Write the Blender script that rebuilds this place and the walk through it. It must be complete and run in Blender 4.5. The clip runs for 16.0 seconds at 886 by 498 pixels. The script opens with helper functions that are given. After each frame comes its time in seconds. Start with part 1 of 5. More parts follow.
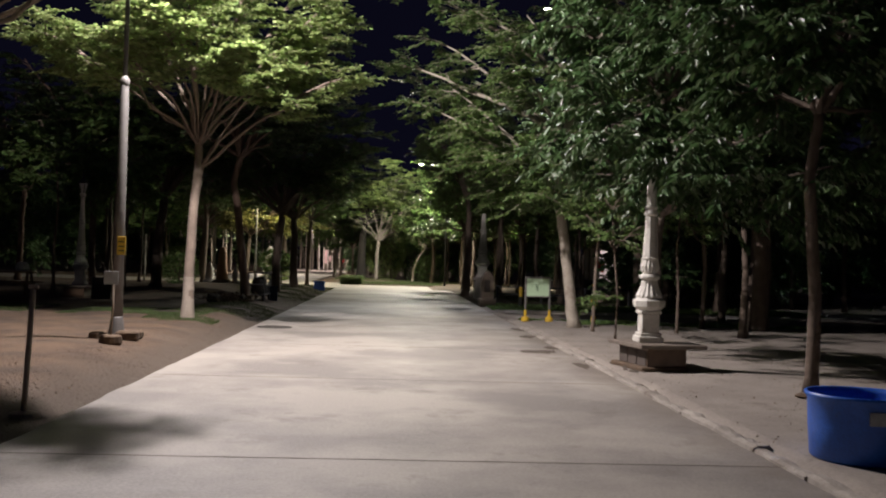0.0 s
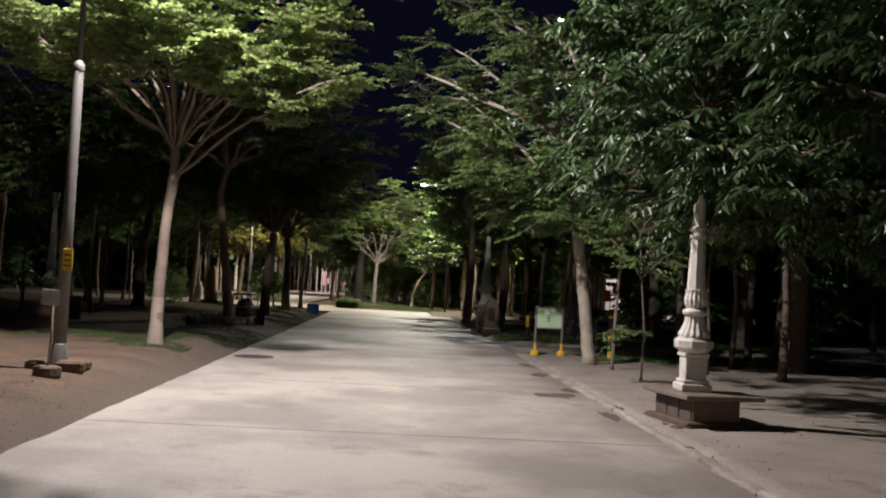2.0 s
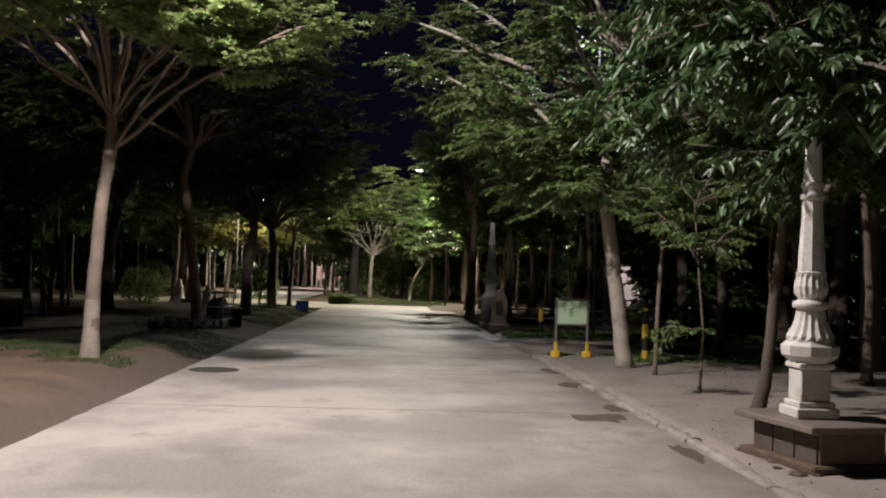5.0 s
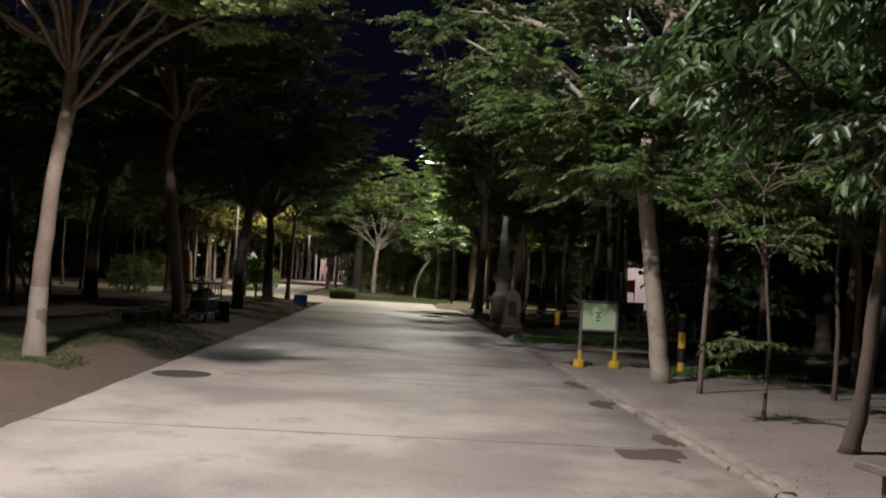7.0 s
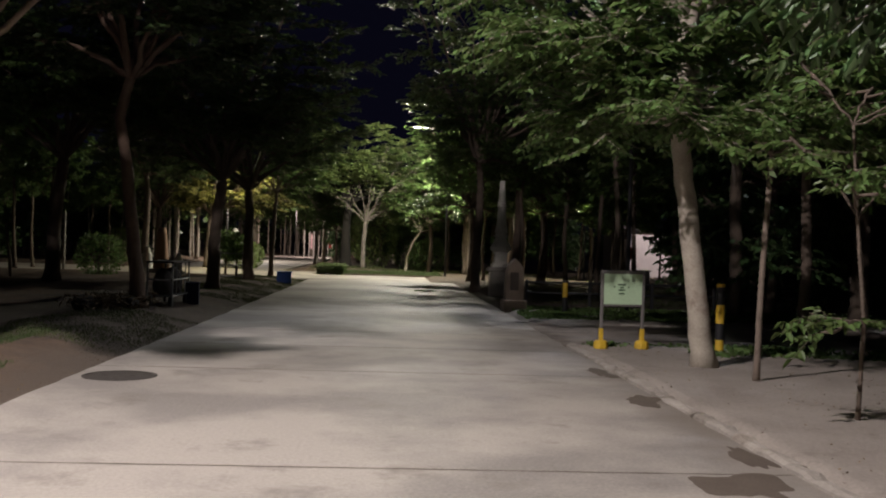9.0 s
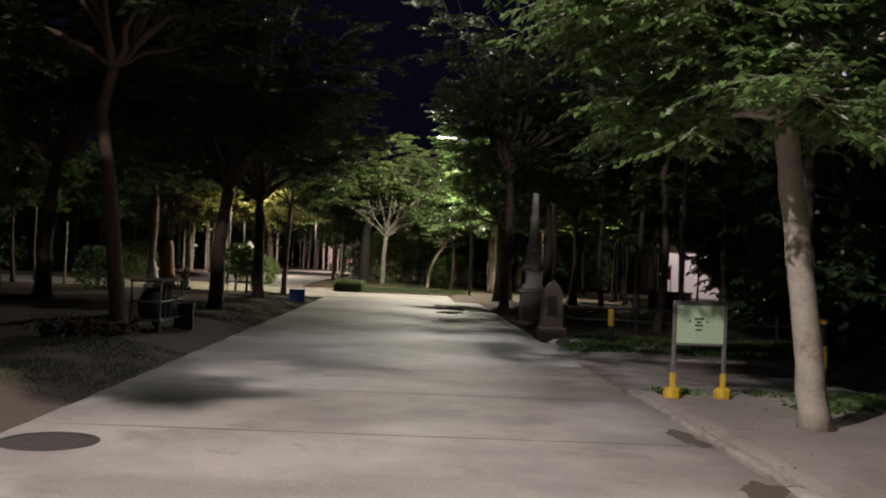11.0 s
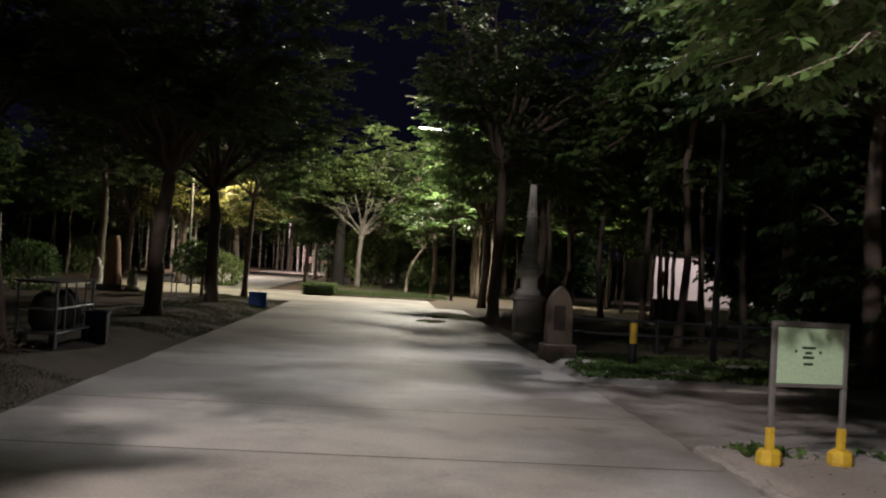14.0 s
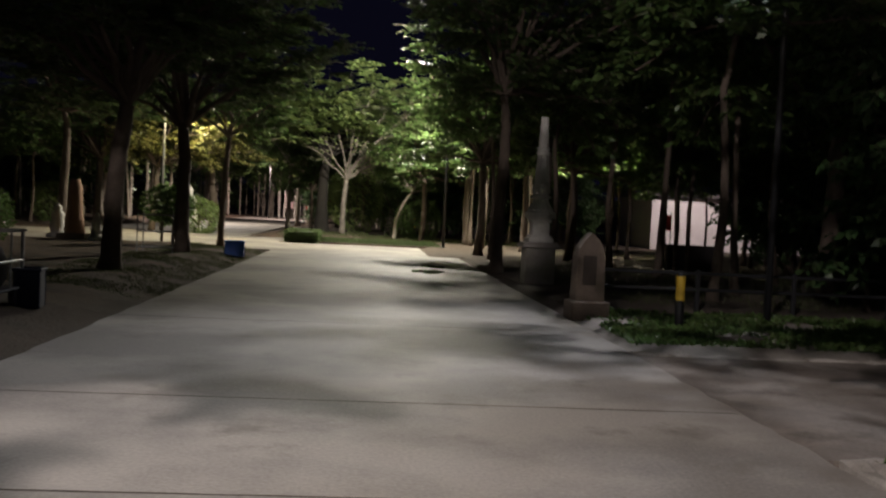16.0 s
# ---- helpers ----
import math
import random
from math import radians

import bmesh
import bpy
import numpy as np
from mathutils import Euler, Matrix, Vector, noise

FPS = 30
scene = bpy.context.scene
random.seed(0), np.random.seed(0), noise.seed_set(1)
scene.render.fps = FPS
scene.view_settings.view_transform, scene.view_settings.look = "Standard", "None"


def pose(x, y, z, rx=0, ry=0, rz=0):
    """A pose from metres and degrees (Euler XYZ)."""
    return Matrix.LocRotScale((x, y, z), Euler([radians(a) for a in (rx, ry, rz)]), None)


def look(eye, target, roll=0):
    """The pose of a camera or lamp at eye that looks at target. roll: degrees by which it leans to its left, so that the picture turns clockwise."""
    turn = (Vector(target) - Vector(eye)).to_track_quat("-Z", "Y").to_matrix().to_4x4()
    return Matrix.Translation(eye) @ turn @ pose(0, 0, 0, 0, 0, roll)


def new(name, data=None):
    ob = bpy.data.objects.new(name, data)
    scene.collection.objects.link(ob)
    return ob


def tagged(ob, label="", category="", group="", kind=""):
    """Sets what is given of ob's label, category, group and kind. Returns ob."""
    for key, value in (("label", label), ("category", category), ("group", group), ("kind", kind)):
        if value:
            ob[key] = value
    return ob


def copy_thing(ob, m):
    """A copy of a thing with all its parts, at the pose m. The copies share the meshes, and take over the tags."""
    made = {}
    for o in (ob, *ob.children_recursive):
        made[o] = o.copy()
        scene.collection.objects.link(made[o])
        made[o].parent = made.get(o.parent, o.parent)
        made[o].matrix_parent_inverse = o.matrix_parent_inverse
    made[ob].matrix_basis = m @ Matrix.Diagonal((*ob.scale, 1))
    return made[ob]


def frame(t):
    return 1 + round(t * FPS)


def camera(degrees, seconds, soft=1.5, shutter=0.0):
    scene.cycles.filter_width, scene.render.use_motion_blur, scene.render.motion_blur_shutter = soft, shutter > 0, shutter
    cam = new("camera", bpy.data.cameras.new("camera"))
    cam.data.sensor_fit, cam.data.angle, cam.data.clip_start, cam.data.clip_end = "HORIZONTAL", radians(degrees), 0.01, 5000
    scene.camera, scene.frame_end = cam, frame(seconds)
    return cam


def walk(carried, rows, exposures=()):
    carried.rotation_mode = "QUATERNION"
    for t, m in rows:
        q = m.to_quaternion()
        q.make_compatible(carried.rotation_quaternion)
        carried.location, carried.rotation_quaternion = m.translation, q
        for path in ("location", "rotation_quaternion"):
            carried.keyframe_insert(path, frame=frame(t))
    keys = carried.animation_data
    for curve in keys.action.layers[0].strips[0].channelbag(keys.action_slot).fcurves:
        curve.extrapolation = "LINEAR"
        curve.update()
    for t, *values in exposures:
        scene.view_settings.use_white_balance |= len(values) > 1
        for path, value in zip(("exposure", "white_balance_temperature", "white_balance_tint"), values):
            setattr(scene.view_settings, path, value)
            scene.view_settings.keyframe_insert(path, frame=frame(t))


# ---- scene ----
cam = camera(50.3, 16.0, soft=2.0, shutter=0.35)
PATH = [
    (0, (-0.024, 3.273, 1.498), (0.08, 5.27, 1.526), 1.7),
    (0.5, (0.0, 3.822, 1.517), (0.073, 5.82, 1.567), 2.9),
    (1, (0.003, 4.431, 1.529), (0.117, 6.427, 1.589), 1.7),
    (1.5, (0.045, 4.981, 1.531), (0.162, 6.976, 1.619), 2.5),
    (2, (0.038, 5.56, 1.516), (0.139, 7.556, 1.596), 3.1),
    (2.5, (0.041, 6.114, 1.514), (0.148, 8.11, 1.58), 2.5),
    (3, (0.073, 6.658, 1.53), (0.17, 8.655, 1.59), 2.8),
    (3.5, (0.043, 7.253, 1.517), (0.145, 9.25, 1.577), 1.8),
    (4, (0.072, 7.831, 1.507), (0.163, 9.828, 1.572), 1.9),
    (6.3, (0.216, 10.507, 1.476), (0.347, 12.502, 1.539), 1.5),
    (6.5, (0.221, 10.724, 1.472), (0.349, 12.719, 1.541), 1.6),
    (7, (0.193, 11.251, 1.46), (0.287, 13.248, 1.518), 3.3),
    (7.5, (0.229, 11.84, 1.45), (0.347, 13.836, 1.428), 1.0),
    (8, (0.25, 12.439, 1.494), (0.355, 14.436, 1.463), 2.0),
    (8.5, (0.235, 13.051, 1.498), (0.347, 15.048, 1.472), 2.0),
    (9, (0.232, 13.648, 1.439), (0.349, 15.644, 1.438), 1.8),
    (9.2, (0.23, 13.894, 1.438), (0.298, 15.893, 1.439), 2.5),
    (11.3, (0.211, 16.596, 1.527), (0.284, 18.594, 1.566), 2.5),
    (11.5, (0.225, 16.829, 1.509), (0.3, 18.827, 1.555), 2.9),
    (12, (0.222, 17.439, 1.507), (0.291, 19.437, 1.56), 3.3),
    (12.5, (0.233, 18.032, 1.522), (0.316, 20.03, 1.575), 2.6),
    (13, (0.236, 18.639, 1.515), (0.315, 20.636, 1.588), 3.6),
    (13.5, (0.245, 19.289, 1.504), (0.363, 21.285, 1.562), 3.5),
    (14, (0.256, 19.894, 1.475), (0.374, 21.89, 1.513), 3.2),
    (14.5, (0.169, 20.51, 1.463), (0.247, 22.509, 1.469), 4.4),
    (15, (0.149, 21.124, 1.427), (0.259, 23.121, 1.394), 2.7),
    (15.5, (0.072, 21.788, 1.439), (0.17, 23.786, 1.443), 4.5),
    (16, (0.047, 22.489, 1.437), (0.208, 24.481, 1.361), 2.8),
]
STOPS = [(0.0, 0.28), (3.5, 0.14), (7.0, -0.1), (9.2, -0.17), (11.5, 0.0), (13.5, 0.08), (16.0, 0.0)]
walk(cam, [(t, look(eye, target, roll)) for t, eye, target, roll in PATH], STOPS)

# night sky with a faint town glow
world = bpy.data.worlds.new("night_sky")
scene.world = world
world.use_nodes = True
wn = world.node_tree.nodes
wn["Background"].inputs["Color"].default_value = (0.17, 0.165, 0.46, 1)
wn["Background"].inputs["Strength"].default_value = 0.013


def lamp_light(name, at, power, colour, radius=0.12, target=None, angle=150):
    """A bulb; with a target it is a floodlight that shines one way."""
    data = bpy.data.lights.new(name, "SPOT" if target else "POINT")
    data.energy, data.color, data.shadow_soft_size = power, colour, radius
    ob = new(name, data)
    if target:
        data.spot_size, data.spot_blend = radians(angle), 0.6
        ob.matrix_world = look(at, target)
    else:
        ob.location = at
    return ob


LAMP_POLE = (-4.36, 18.45)
lamp_light("street_light", (-3.2, 18.5, 8.0), 4950, (1.0, 0.9, 0.9), 0.08)
lamp_light("junction_light", (1.4, 60.3, 6.8), 5600, (1.0, 0.93, 0.78), 0.12)
lamp_light("side_road_light", (-7.4, 63.6, 5.7), 1500, (1.0, 0.86, 0.5), 0.14, (-7.0, 63.8, 0), 162)
lamp_light("avenue_light", (-8.3, 118.0, 6.3), 3500, (1.0, 0.78, 0.72), 0.2, (-8.0, 121.0, 0), 164)
lamp_light("mid_avenue_light", (-10.9, 88.0, 6.2), 4500, (1.0, 0.88, 0.78), 0.16, (-9.6, 88.0, 0), 164)
lamp_light("rear_grove_light", (9.6, 62.0, 5.2), 4500, (1.0, 0.9, 0.66), 0.14, (8.2, 60.5, 0), 160)
lamp_light("grove_light", (17.2, 40.0, 5.9), 1000, (0.86, 0.92, 1.0), 0.12)
lamp_light("building_light", (17.0, 67.0, 4.6), 1000, (1.0, 0.86, 0.85), 0.12, (17.0, 72.0, 2.0), 130)
# added lamp without a known source, brightens the road near y = 33
lamp_light("grove_edge_light", (5.2, 36.0, 10.4), 2800, (0.88, 0.9, 1.0), 0.08, (4.2, 31.0, 0), 84)

# ---- materials ----
MATS = {}


def node_mat(name, base, dark=None, scale=6.0, fine=60.0, rough=0.8, bump=0.3, metal=0.0, spec=0.5, stain=None, island=0.0, objvar=0.0, mixlo=0.35, mixhi=0.7, translucent=0.0, bump_dist=0.02, tint=None, edge=None):
    """A surface with variation at two scales and fine relief, in object metres."""
    m = bpy.data.materials.new(name)
    m.use_nodes = True
    nt = m.node_tree
    n, l = nt.nodes, nt.links
    b = n["Principled BSDF"]
    b.inputs["Roughness"].default_value, b.inputs["Metallic"].default_value = rough, metal
    b.inputs["Specular IOR Level"].default_value = spec
    co = n.new("ShaderNodeNewGeometry")
    pos = co.outputs["Position"]

    def noise_tex(sc, detail=4, rg=0.6):
        t = n.new("ShaderNodeTexNoise")
        t.inputs["Scale"].default_value, t.inputs["Detail"].default_value, t.inputs["Roughness"].default_value = sc, detail, rg
        l.new(pos, t.inputs["Vector"])
        return t.outputs["Fac"]

    def ramp(fac, lo, hi):
        r = n.new("ShaderNodeMapRange")
        r.inputs["From Min"].default_value, r.inputs["From Max"].default_value = lo, hi
        l.new(fac, r.inputs["Value"])
        return r.outputs["Result"]

    def mix(fac, a, c):
        x = n.new("ShaderNodeMix")
        x.data_type = "RGBA"
        for sock, v in ((x.inputs[0], fac), (x.inputs[6], a), (x.inputs[7], c)):
            if isinstance(v, (tuple, float, int)):
                sock.default_value = (*v, 1) if isinstance(v, tuple) else v
            else:
                l.new(v, sock)
        return x.outputs[2]

    dark = dark or tuple(c * 0.6 for c in base)
    big, small = noise_tex(scale, 5), noise_tex(fine, 3)
    col = mix(ramp(big, mixlo, mixhi), base, dark)
    grain = ramp(small, 0.3, 0.75)
    shade = mix(grain, tuple(min(1, c * 1.12) for c in base), tuple(c * 0.62 for c in dark))
    col = mix(0.33, col, shade)
    if stain:
        colour, sc, lo, hi = stain
        col = mix(ramp(noise_tex(sc, 6, 0.7), lo, hi), col, colour)
    if tint:
        col = mix(ramp(noise_tex(tint[1], 2), 0.4, 0.6), col, tint[0])
    if edge:
        colour, from_x, to_x, wander = edge
        sep = n.new("ShaderNodeSeparateXYZ")
        l.new(pos, sep.inputs[0])
        ma = n.new("ShaderNodeMath")
        ma.operation = "MULTIPLY_ADD"
        l.new(noise_tex(0.9, 6, 0.65), ma.inputs[0])
        ma.inputs[1].default_value = wander
        l.new(sep.outputs[0], ma.inputs[2])
        col = mix(ramp(ma.outputs[0], from_x, to_x), col, colour)
    if island or objvar:
        if island:
            rnd = co.outputs["Random Per Island"]
        else:
            rnd = n.new("ShaderNodeObjectInfo").outputs["Random"]
        hsv = n.new("ShaderNodeHueSaturation")
        amount = island or objvar
        rr = n.new("ShaderNodeMapRange")
        rr.inputs["To Min"].default_value, rr.inputs["To Max"].default_value = 1 - amount, 1 + amount
        l.new(rnd, rr.inputs["Value"])
        l.new(rr.outputs["Result"], hsv.inputs["Value"])
        if translucent:
            rh = n.new("ShaderNodeMapRange")
            rh.inputs["To Min"].default_value, rh.inputs["To Max"].default_value = 0.475, 0.515
            l.new(rnd, rh.inputs["Value"])
            l.new(rh.outputs["Result"], hsv.inputs["Hue"])
        l.new(col, hsv.inputs["Color"])
        col = hsv.outputs["Color"]
    l.new(col, b.inputs["Base Color"])
    if bump:
        bp = n.new("ShaderNodeBump")
        bp.inputs["Strength"].default_value, bp.inputs["Distance"].default_value = bump, bump_dist
        add = n.new("ShaderNodeMath")
        add.operation = "ADD"
        l.new(big, add.inputs[0])
        l.new(small, add.inputs[1])
        l.new(add.outputs[0], bp.inputs["Height"])
        l.new(bp.outputs["Normal"], b.inputs["Normal"])
    if translucent:
        tr = n.new("ShaderNodeBsdfTranslucent")
        l.new(col, tr.inputs["Color"])
        ms = n.new("ShaderNodeMixShader")
        ms.inputs[0].default_value = translucent
        l.new(b.outputs[0], ms.inputs[1])
        l.new(tr.outputs[0], ms.inputs[2])
        l.new(ms.outputs[0], n["Material Output"].inputs["Surface"])
    MATS[name] = m
    return m


def glow_mat(name, colour, strength):
    m = bpy.data.materials.new(name)
    m.use_nodes = True
    b = m.node_tree.nodes["Principled BSDF"]
    b.inputs["Base Color"].default_value = (*colour, 1)
    b.inputs["Emission Color"].default_value = (*colour, 1)
    b.inputs["Emission Strength"].default_value = strength
    return m


CONCRETE = node_mat("road_concrete", (0.41, 0.372, 0.325), (0.2, 0.182, 0.165), 0.42, 35, 0.66, 0.25, stain=((0.17, 0.15, 0.125), 1.1, 0.56, 0.74), objvar=0.06, mixlo=0.42, mixhi=0.59, edge=((0.19, 0.16, 0.13), 3.3, 4.0, 1.5))
SILT = node_mat("dark_silt", (0.13, 0.105, 0.08), (0.09, 0.07, 0.055), 3, 50, 0.9, 0.4)
KERB = node_mat("worn_kerb_concrete", (0.42, 0.38, 0.33), (0.25, 0.22, 0.19), 2.2, 40, 0.9, 0.6, stain=((0.16, 0.13, 0.1), 1.2, 0.52, 0.68), objvar=0.12)
SOIL = node_mat("bare_soil", (0.155, 0.1, 0.063), (0.06, 0.042, 0.03), 1.1, 22, 0.95, 1.0, mixlo=0.4, mixhi=0.62, stain=((0.13, 0.095, 0.07), 0.5, 0.52, 0.68), bump_dist=0.05, edge=((0.10, 0.075, 0.055), -3.3, -2.6, 1.6))
DARK_SOIL = node_mat("dark_soil", (0.10, 0.072, 0.052), (0.055, 0.042, 0.032), 1.6, 24, 0.95, 1.0, bump_dist=0.05)
STAIN = node_mat("brown_water_stain", (0.115, 0.09, 0.07), (0.085, 0.065, 0.05), 3, 40, 0.85, 0.2)
BARK_BROWN = node_mat("grey_brown_bark", (0.125, 0.098, 0.077), (0.075, 0.058, 0.045), 5, 50, 0.92, 0.6)
IRON = node_mat("grimy_cast_iron", (0.06, 0.05, 0.042), (0.035, 0.03, 0.026), 8, 60, 0.75, 0.5)
BARK_WASH = node_mat("faded_whitewash", (0.35, 0.3, 0.245), (0.22, 0.185, 0.15), 4, 45, 0.9, 0.45)
BARK_BLACK = node_mat("near_black_bark", (0.022, 0.018, 0.015), (0.014, 0.012, 0.01), 6, 50, 0.92, 0.8)
BARK_GREY = node_mat("grey_bare_bark", (0.24, 0.21, 0.18), (0.15, 0.13, 0.11), 5, 50, 0.92, 0.5)
BRICK_BROWN = node_mat("dirty_brown_stone", (0.15, 0.1, 0.062), (0.08, 0.055, 0.036), 6, 50, 0.9, 0.6, stain=((0.3, 0.23, 0.16), 5.0, 0.58, 0.72))
DIRTY_PATH = node_mat("soiled_concrete", (0.25, 0.21, 0.175), (0.14, 0.115, 0.095), 0.7, 30, 0.9, 0.5, mixlo=0.4, mixhi=0.62, stain=((0.08, 0.065, 0.05), 1.2, 0.52, 0.7))
SANDY = node_mat("sandy_pavement", (0.33, 0.29, 0.25), (0.22, 0.19, 0.165), 0.9, 30, 0.95, 0.5, stain=((0.13, 0.11, 0.09), 1.4, 0.58, 0.75))
BARK = node_mat("pale_bark", (0.235, 0.185, 0.145), (0.13, 0.1, 0.078), 3.5, 45, 0.9, 0.5, stain=((0.13, 0.1, 0.08), 5.0, 0.6, 0.68))
BARK_DARK = node_mat("dark_bark", (0.16, 0.12, 0.09), (0.09, 0.07, 0.055), 6, 50, 0.92, 0.8)
BARK_RED = node_mat("reddish_bark", (0.17, 0.11, 0.08), (0.1, 0.068, 0.05), 6, 50, 0.92, 0.8)
TRUNK_PALE = node_mat("whitewashed_bark", (0.47, 0.42, 0.34), (0.28, 0.24, 0.195), 3.0, 45, 0.9, 0.45, stain=((0.24, 0.19, 0.15), 2.4, 0.57, 0.68))
LEAF_FINE = node_mat("fine_leaflets", (0.28, 0.37, 0.135), (0.2, 0.28, 0.095), 2, 20, 0.55, 0, island=0.3, translucent=0.48)
LEAF_GLOSSY = node_mat("glossy_leaves", (0.08, 0.14, 0.05), (0.056, 0.105, 0.038), 2, 20, 0.42, 0, island=0.35, translucent=0.22)
LEAF_MID = node_mat("compound_leaves", (0.15, 0.23, 0.07), (0.1, 0.175, 0.055), 2, 20, 0.42, 0, island=0.35, translucent=0.45)
LEAF_YELLOW = node_mat("yellow_leaves", (0.2, 0.195, 0.06), (0.13, 0.145, 0.045), 2, 20, 0.5, 0, island=0.3, translucent=0.35)
LEAF_ROW = node_mat("dull_green_leaves", (0.085, 0.13, 0.04), (0.058, 0.095, 0.03), 2, 20, 0.5, 0, island=0.35, translucent=0.38)
LEAF_DEEP = node_mat("deep_green_leaves", (0.042, 0.075, 0.022), (0.03, 0.055, 0.018), 2, 20, 0.5, 0, island=0.35, translucent=0.12)
GRASS = node_mat("short_grass", (0.095, 0.115, 0.04), (0.065, 0.08, 0.03), 1, 20, 0.7, 0, island=0.35, translucent=0.2)
GRASS_GREEN = node_mat("fresh_short_grass", (0.085, 0.13, 0.04), (0.055, 0.09, 0.03), 1, 20, 0.7, 0, island=0.35, translucent=0.2)
WHITE_PAINT = node_mat("white_painted_masonry", (0.70, 0.68, 0.62), (0.55, 0.52, 0.46), 5, 40, 0.6, 0.2, stain=((0.36, 0.31, 0.25), 4, 0.60, 0.76))
# stained white masonry, its base darkened to stand in for tree shade
WHITE_DIM = node_mat("shade_dimmed_stained_masonry", (0.40, 0.37, 0.33), (0.29, 0.265, 0.23), 4, 40, 0.75, 0.25, stain=((0.2, 0.17, 0.14), 3, 0.56, 0.72))
GRANITE = node_mat("brown_stone_tile", (0.17, 0.11, 0.07), (0.1, 0.065, 0.045), 8, 90, 0.42, 0.1)
SLAB = node_mat("grey_stone_slab", (0.23, 0.19, 0.155), (0.14, 0.115, 0.095), 7, 80, 0.5, 0.15)
STEEL = node_mat("galvanised_steel", (0.19, 0.18, 0.17), (0.14, 0.13, 0.12), 9, 70, 0.65, 0.1, metal=0.2)
STEEL_DARK = node_mat("dark_painted_steel", (0.10, 0.10, 0.095), (0.07, 0.07, 0.065), 9, 70, 0.6, 0.1)
RUST = node_mat("rusty_pipe", (0.46, 0.4, 0.33), (0.3, 0.23, 0.17), 9, 60, 0.75, 0.3)
YELLOW = node_mat("yellow_paint", (0.72, 0.48, 0.04), (0.5, 0.31, 0.035), 7, 60, 0.5, 0.15, stain=((0.3, 0.2, 0.06), 8, 0.62, 0.75))
BLACK = node_mat("black_paint", (0.02, 0.02, 0.022), (0.012, 0.012, 0.013), 7, 60, 0.45, 0.1)
SIGN_GREEN = node_mat("pale_green_board", (0.50, 0.66, 0.44), (0.44, 0.60, 0.39), 3, 40, 0.4, 0.03)
INK = node_mat("dark_green_ink", (0.03, 0.07, 0.035), (0.025, 0.05, 0.03), 5, 40, 0.5, 0)
BLUE = node_mat("blue_plastic", (0.025, 0.14, 0.62), (0.02, 0.1, 0.45), 4, 50, 0.4, 0.06, stain=((0.10, 0.11, 0.14), 5, 0.62, 0.8))
BLUE_DARK = node_mat("dark_blue_plastic", (0.006, 0.011, 0.036), (0.005, 0.008, 0.024), 4, 50, 0.75, 0.06)
PAPER = node_mat("weathered_label", (0.42, 0.45, 0.46), (0.33, 0.35, 0.36), 12, 60, 0.7, 0)
WHITE_STEEL = node_mat("worn_enamelled_tube", (0.25, 0.25, 0.25), (0.15, 0.15, 0.15), 9, 70, 0.45, 0.05)
WOOD = node_mat("weathered_wood", (0.3, 0.21, 0.14), (0.13, 0.09, 0.06), 5, 60, 0.8, 0.4)
STONE = node_mat("sandstone", (0.30, 0.235, 0.185), (0.2, 0.155, 0.12), 4, 50, 0.88, 0.4)
STONE_DARK = node_mat("dark_stone_panel", (0.12, 0.095, 0.08), (0.08, 0.065, 0.055), 4, 50, 0.85, 0.3)
TERRA = node_mat("peach_plaster", (0.55, 0.33, 0.21), (0.42, 0.24, 0.15), 3, 40, 0.8, 0.2)
WALL_WHITE = node_mat("white_building_wall", (0.74, 0.68, 0.66), (0.62, 0.56, 0.55), 0.8, 20, 0.85, 0.1)
RED_PAINT = node_mat("red_banner_cloth", (0.55, 0.07, 0.06), (0.42, 0.05, 0.05), 3, 30, 0.8, 0.05)
PINK_CLOTH = node_mat("pale_pink_cloth", (0.75, 0.55, 0.55), (0.62, 0.4, 0.42), 2, 30, 0.8, 0.05)
ROOF = node_mat("dark_roof_sheet", (0.07, 0.06, 0.06), (0.05, 0.045, 0.045), 1, 20, 0.7, 0.1)
DARK_CLUTTER = node_mat("dark_sacking", (0.05, 0.042, 0.036), (0.03, 0.026, 0.023), 6, 50, 0.9, 0.5)
GLASS = node_mat("frosted_lantern_glass", (0.5, 0.5, 0.47), (0.42, 0.42, 0.4), 8, 50, 0.35, 0)
WET = node_mat("wet_concrete", (0.12, 0.11, 0.1), (0.09, 0.085, 0.08), 3, 30, 0.06, 0.02)
LED = glow_mat("lit_led_lens", (1.0, 0.95, 0.82), 25)
LITTER = node_mat("dry_leaf_litter", (0.20, 0.145, 0.085), (0.12, 0.085, 0.05), 3, 30, 0.9, 0, island=0.45)


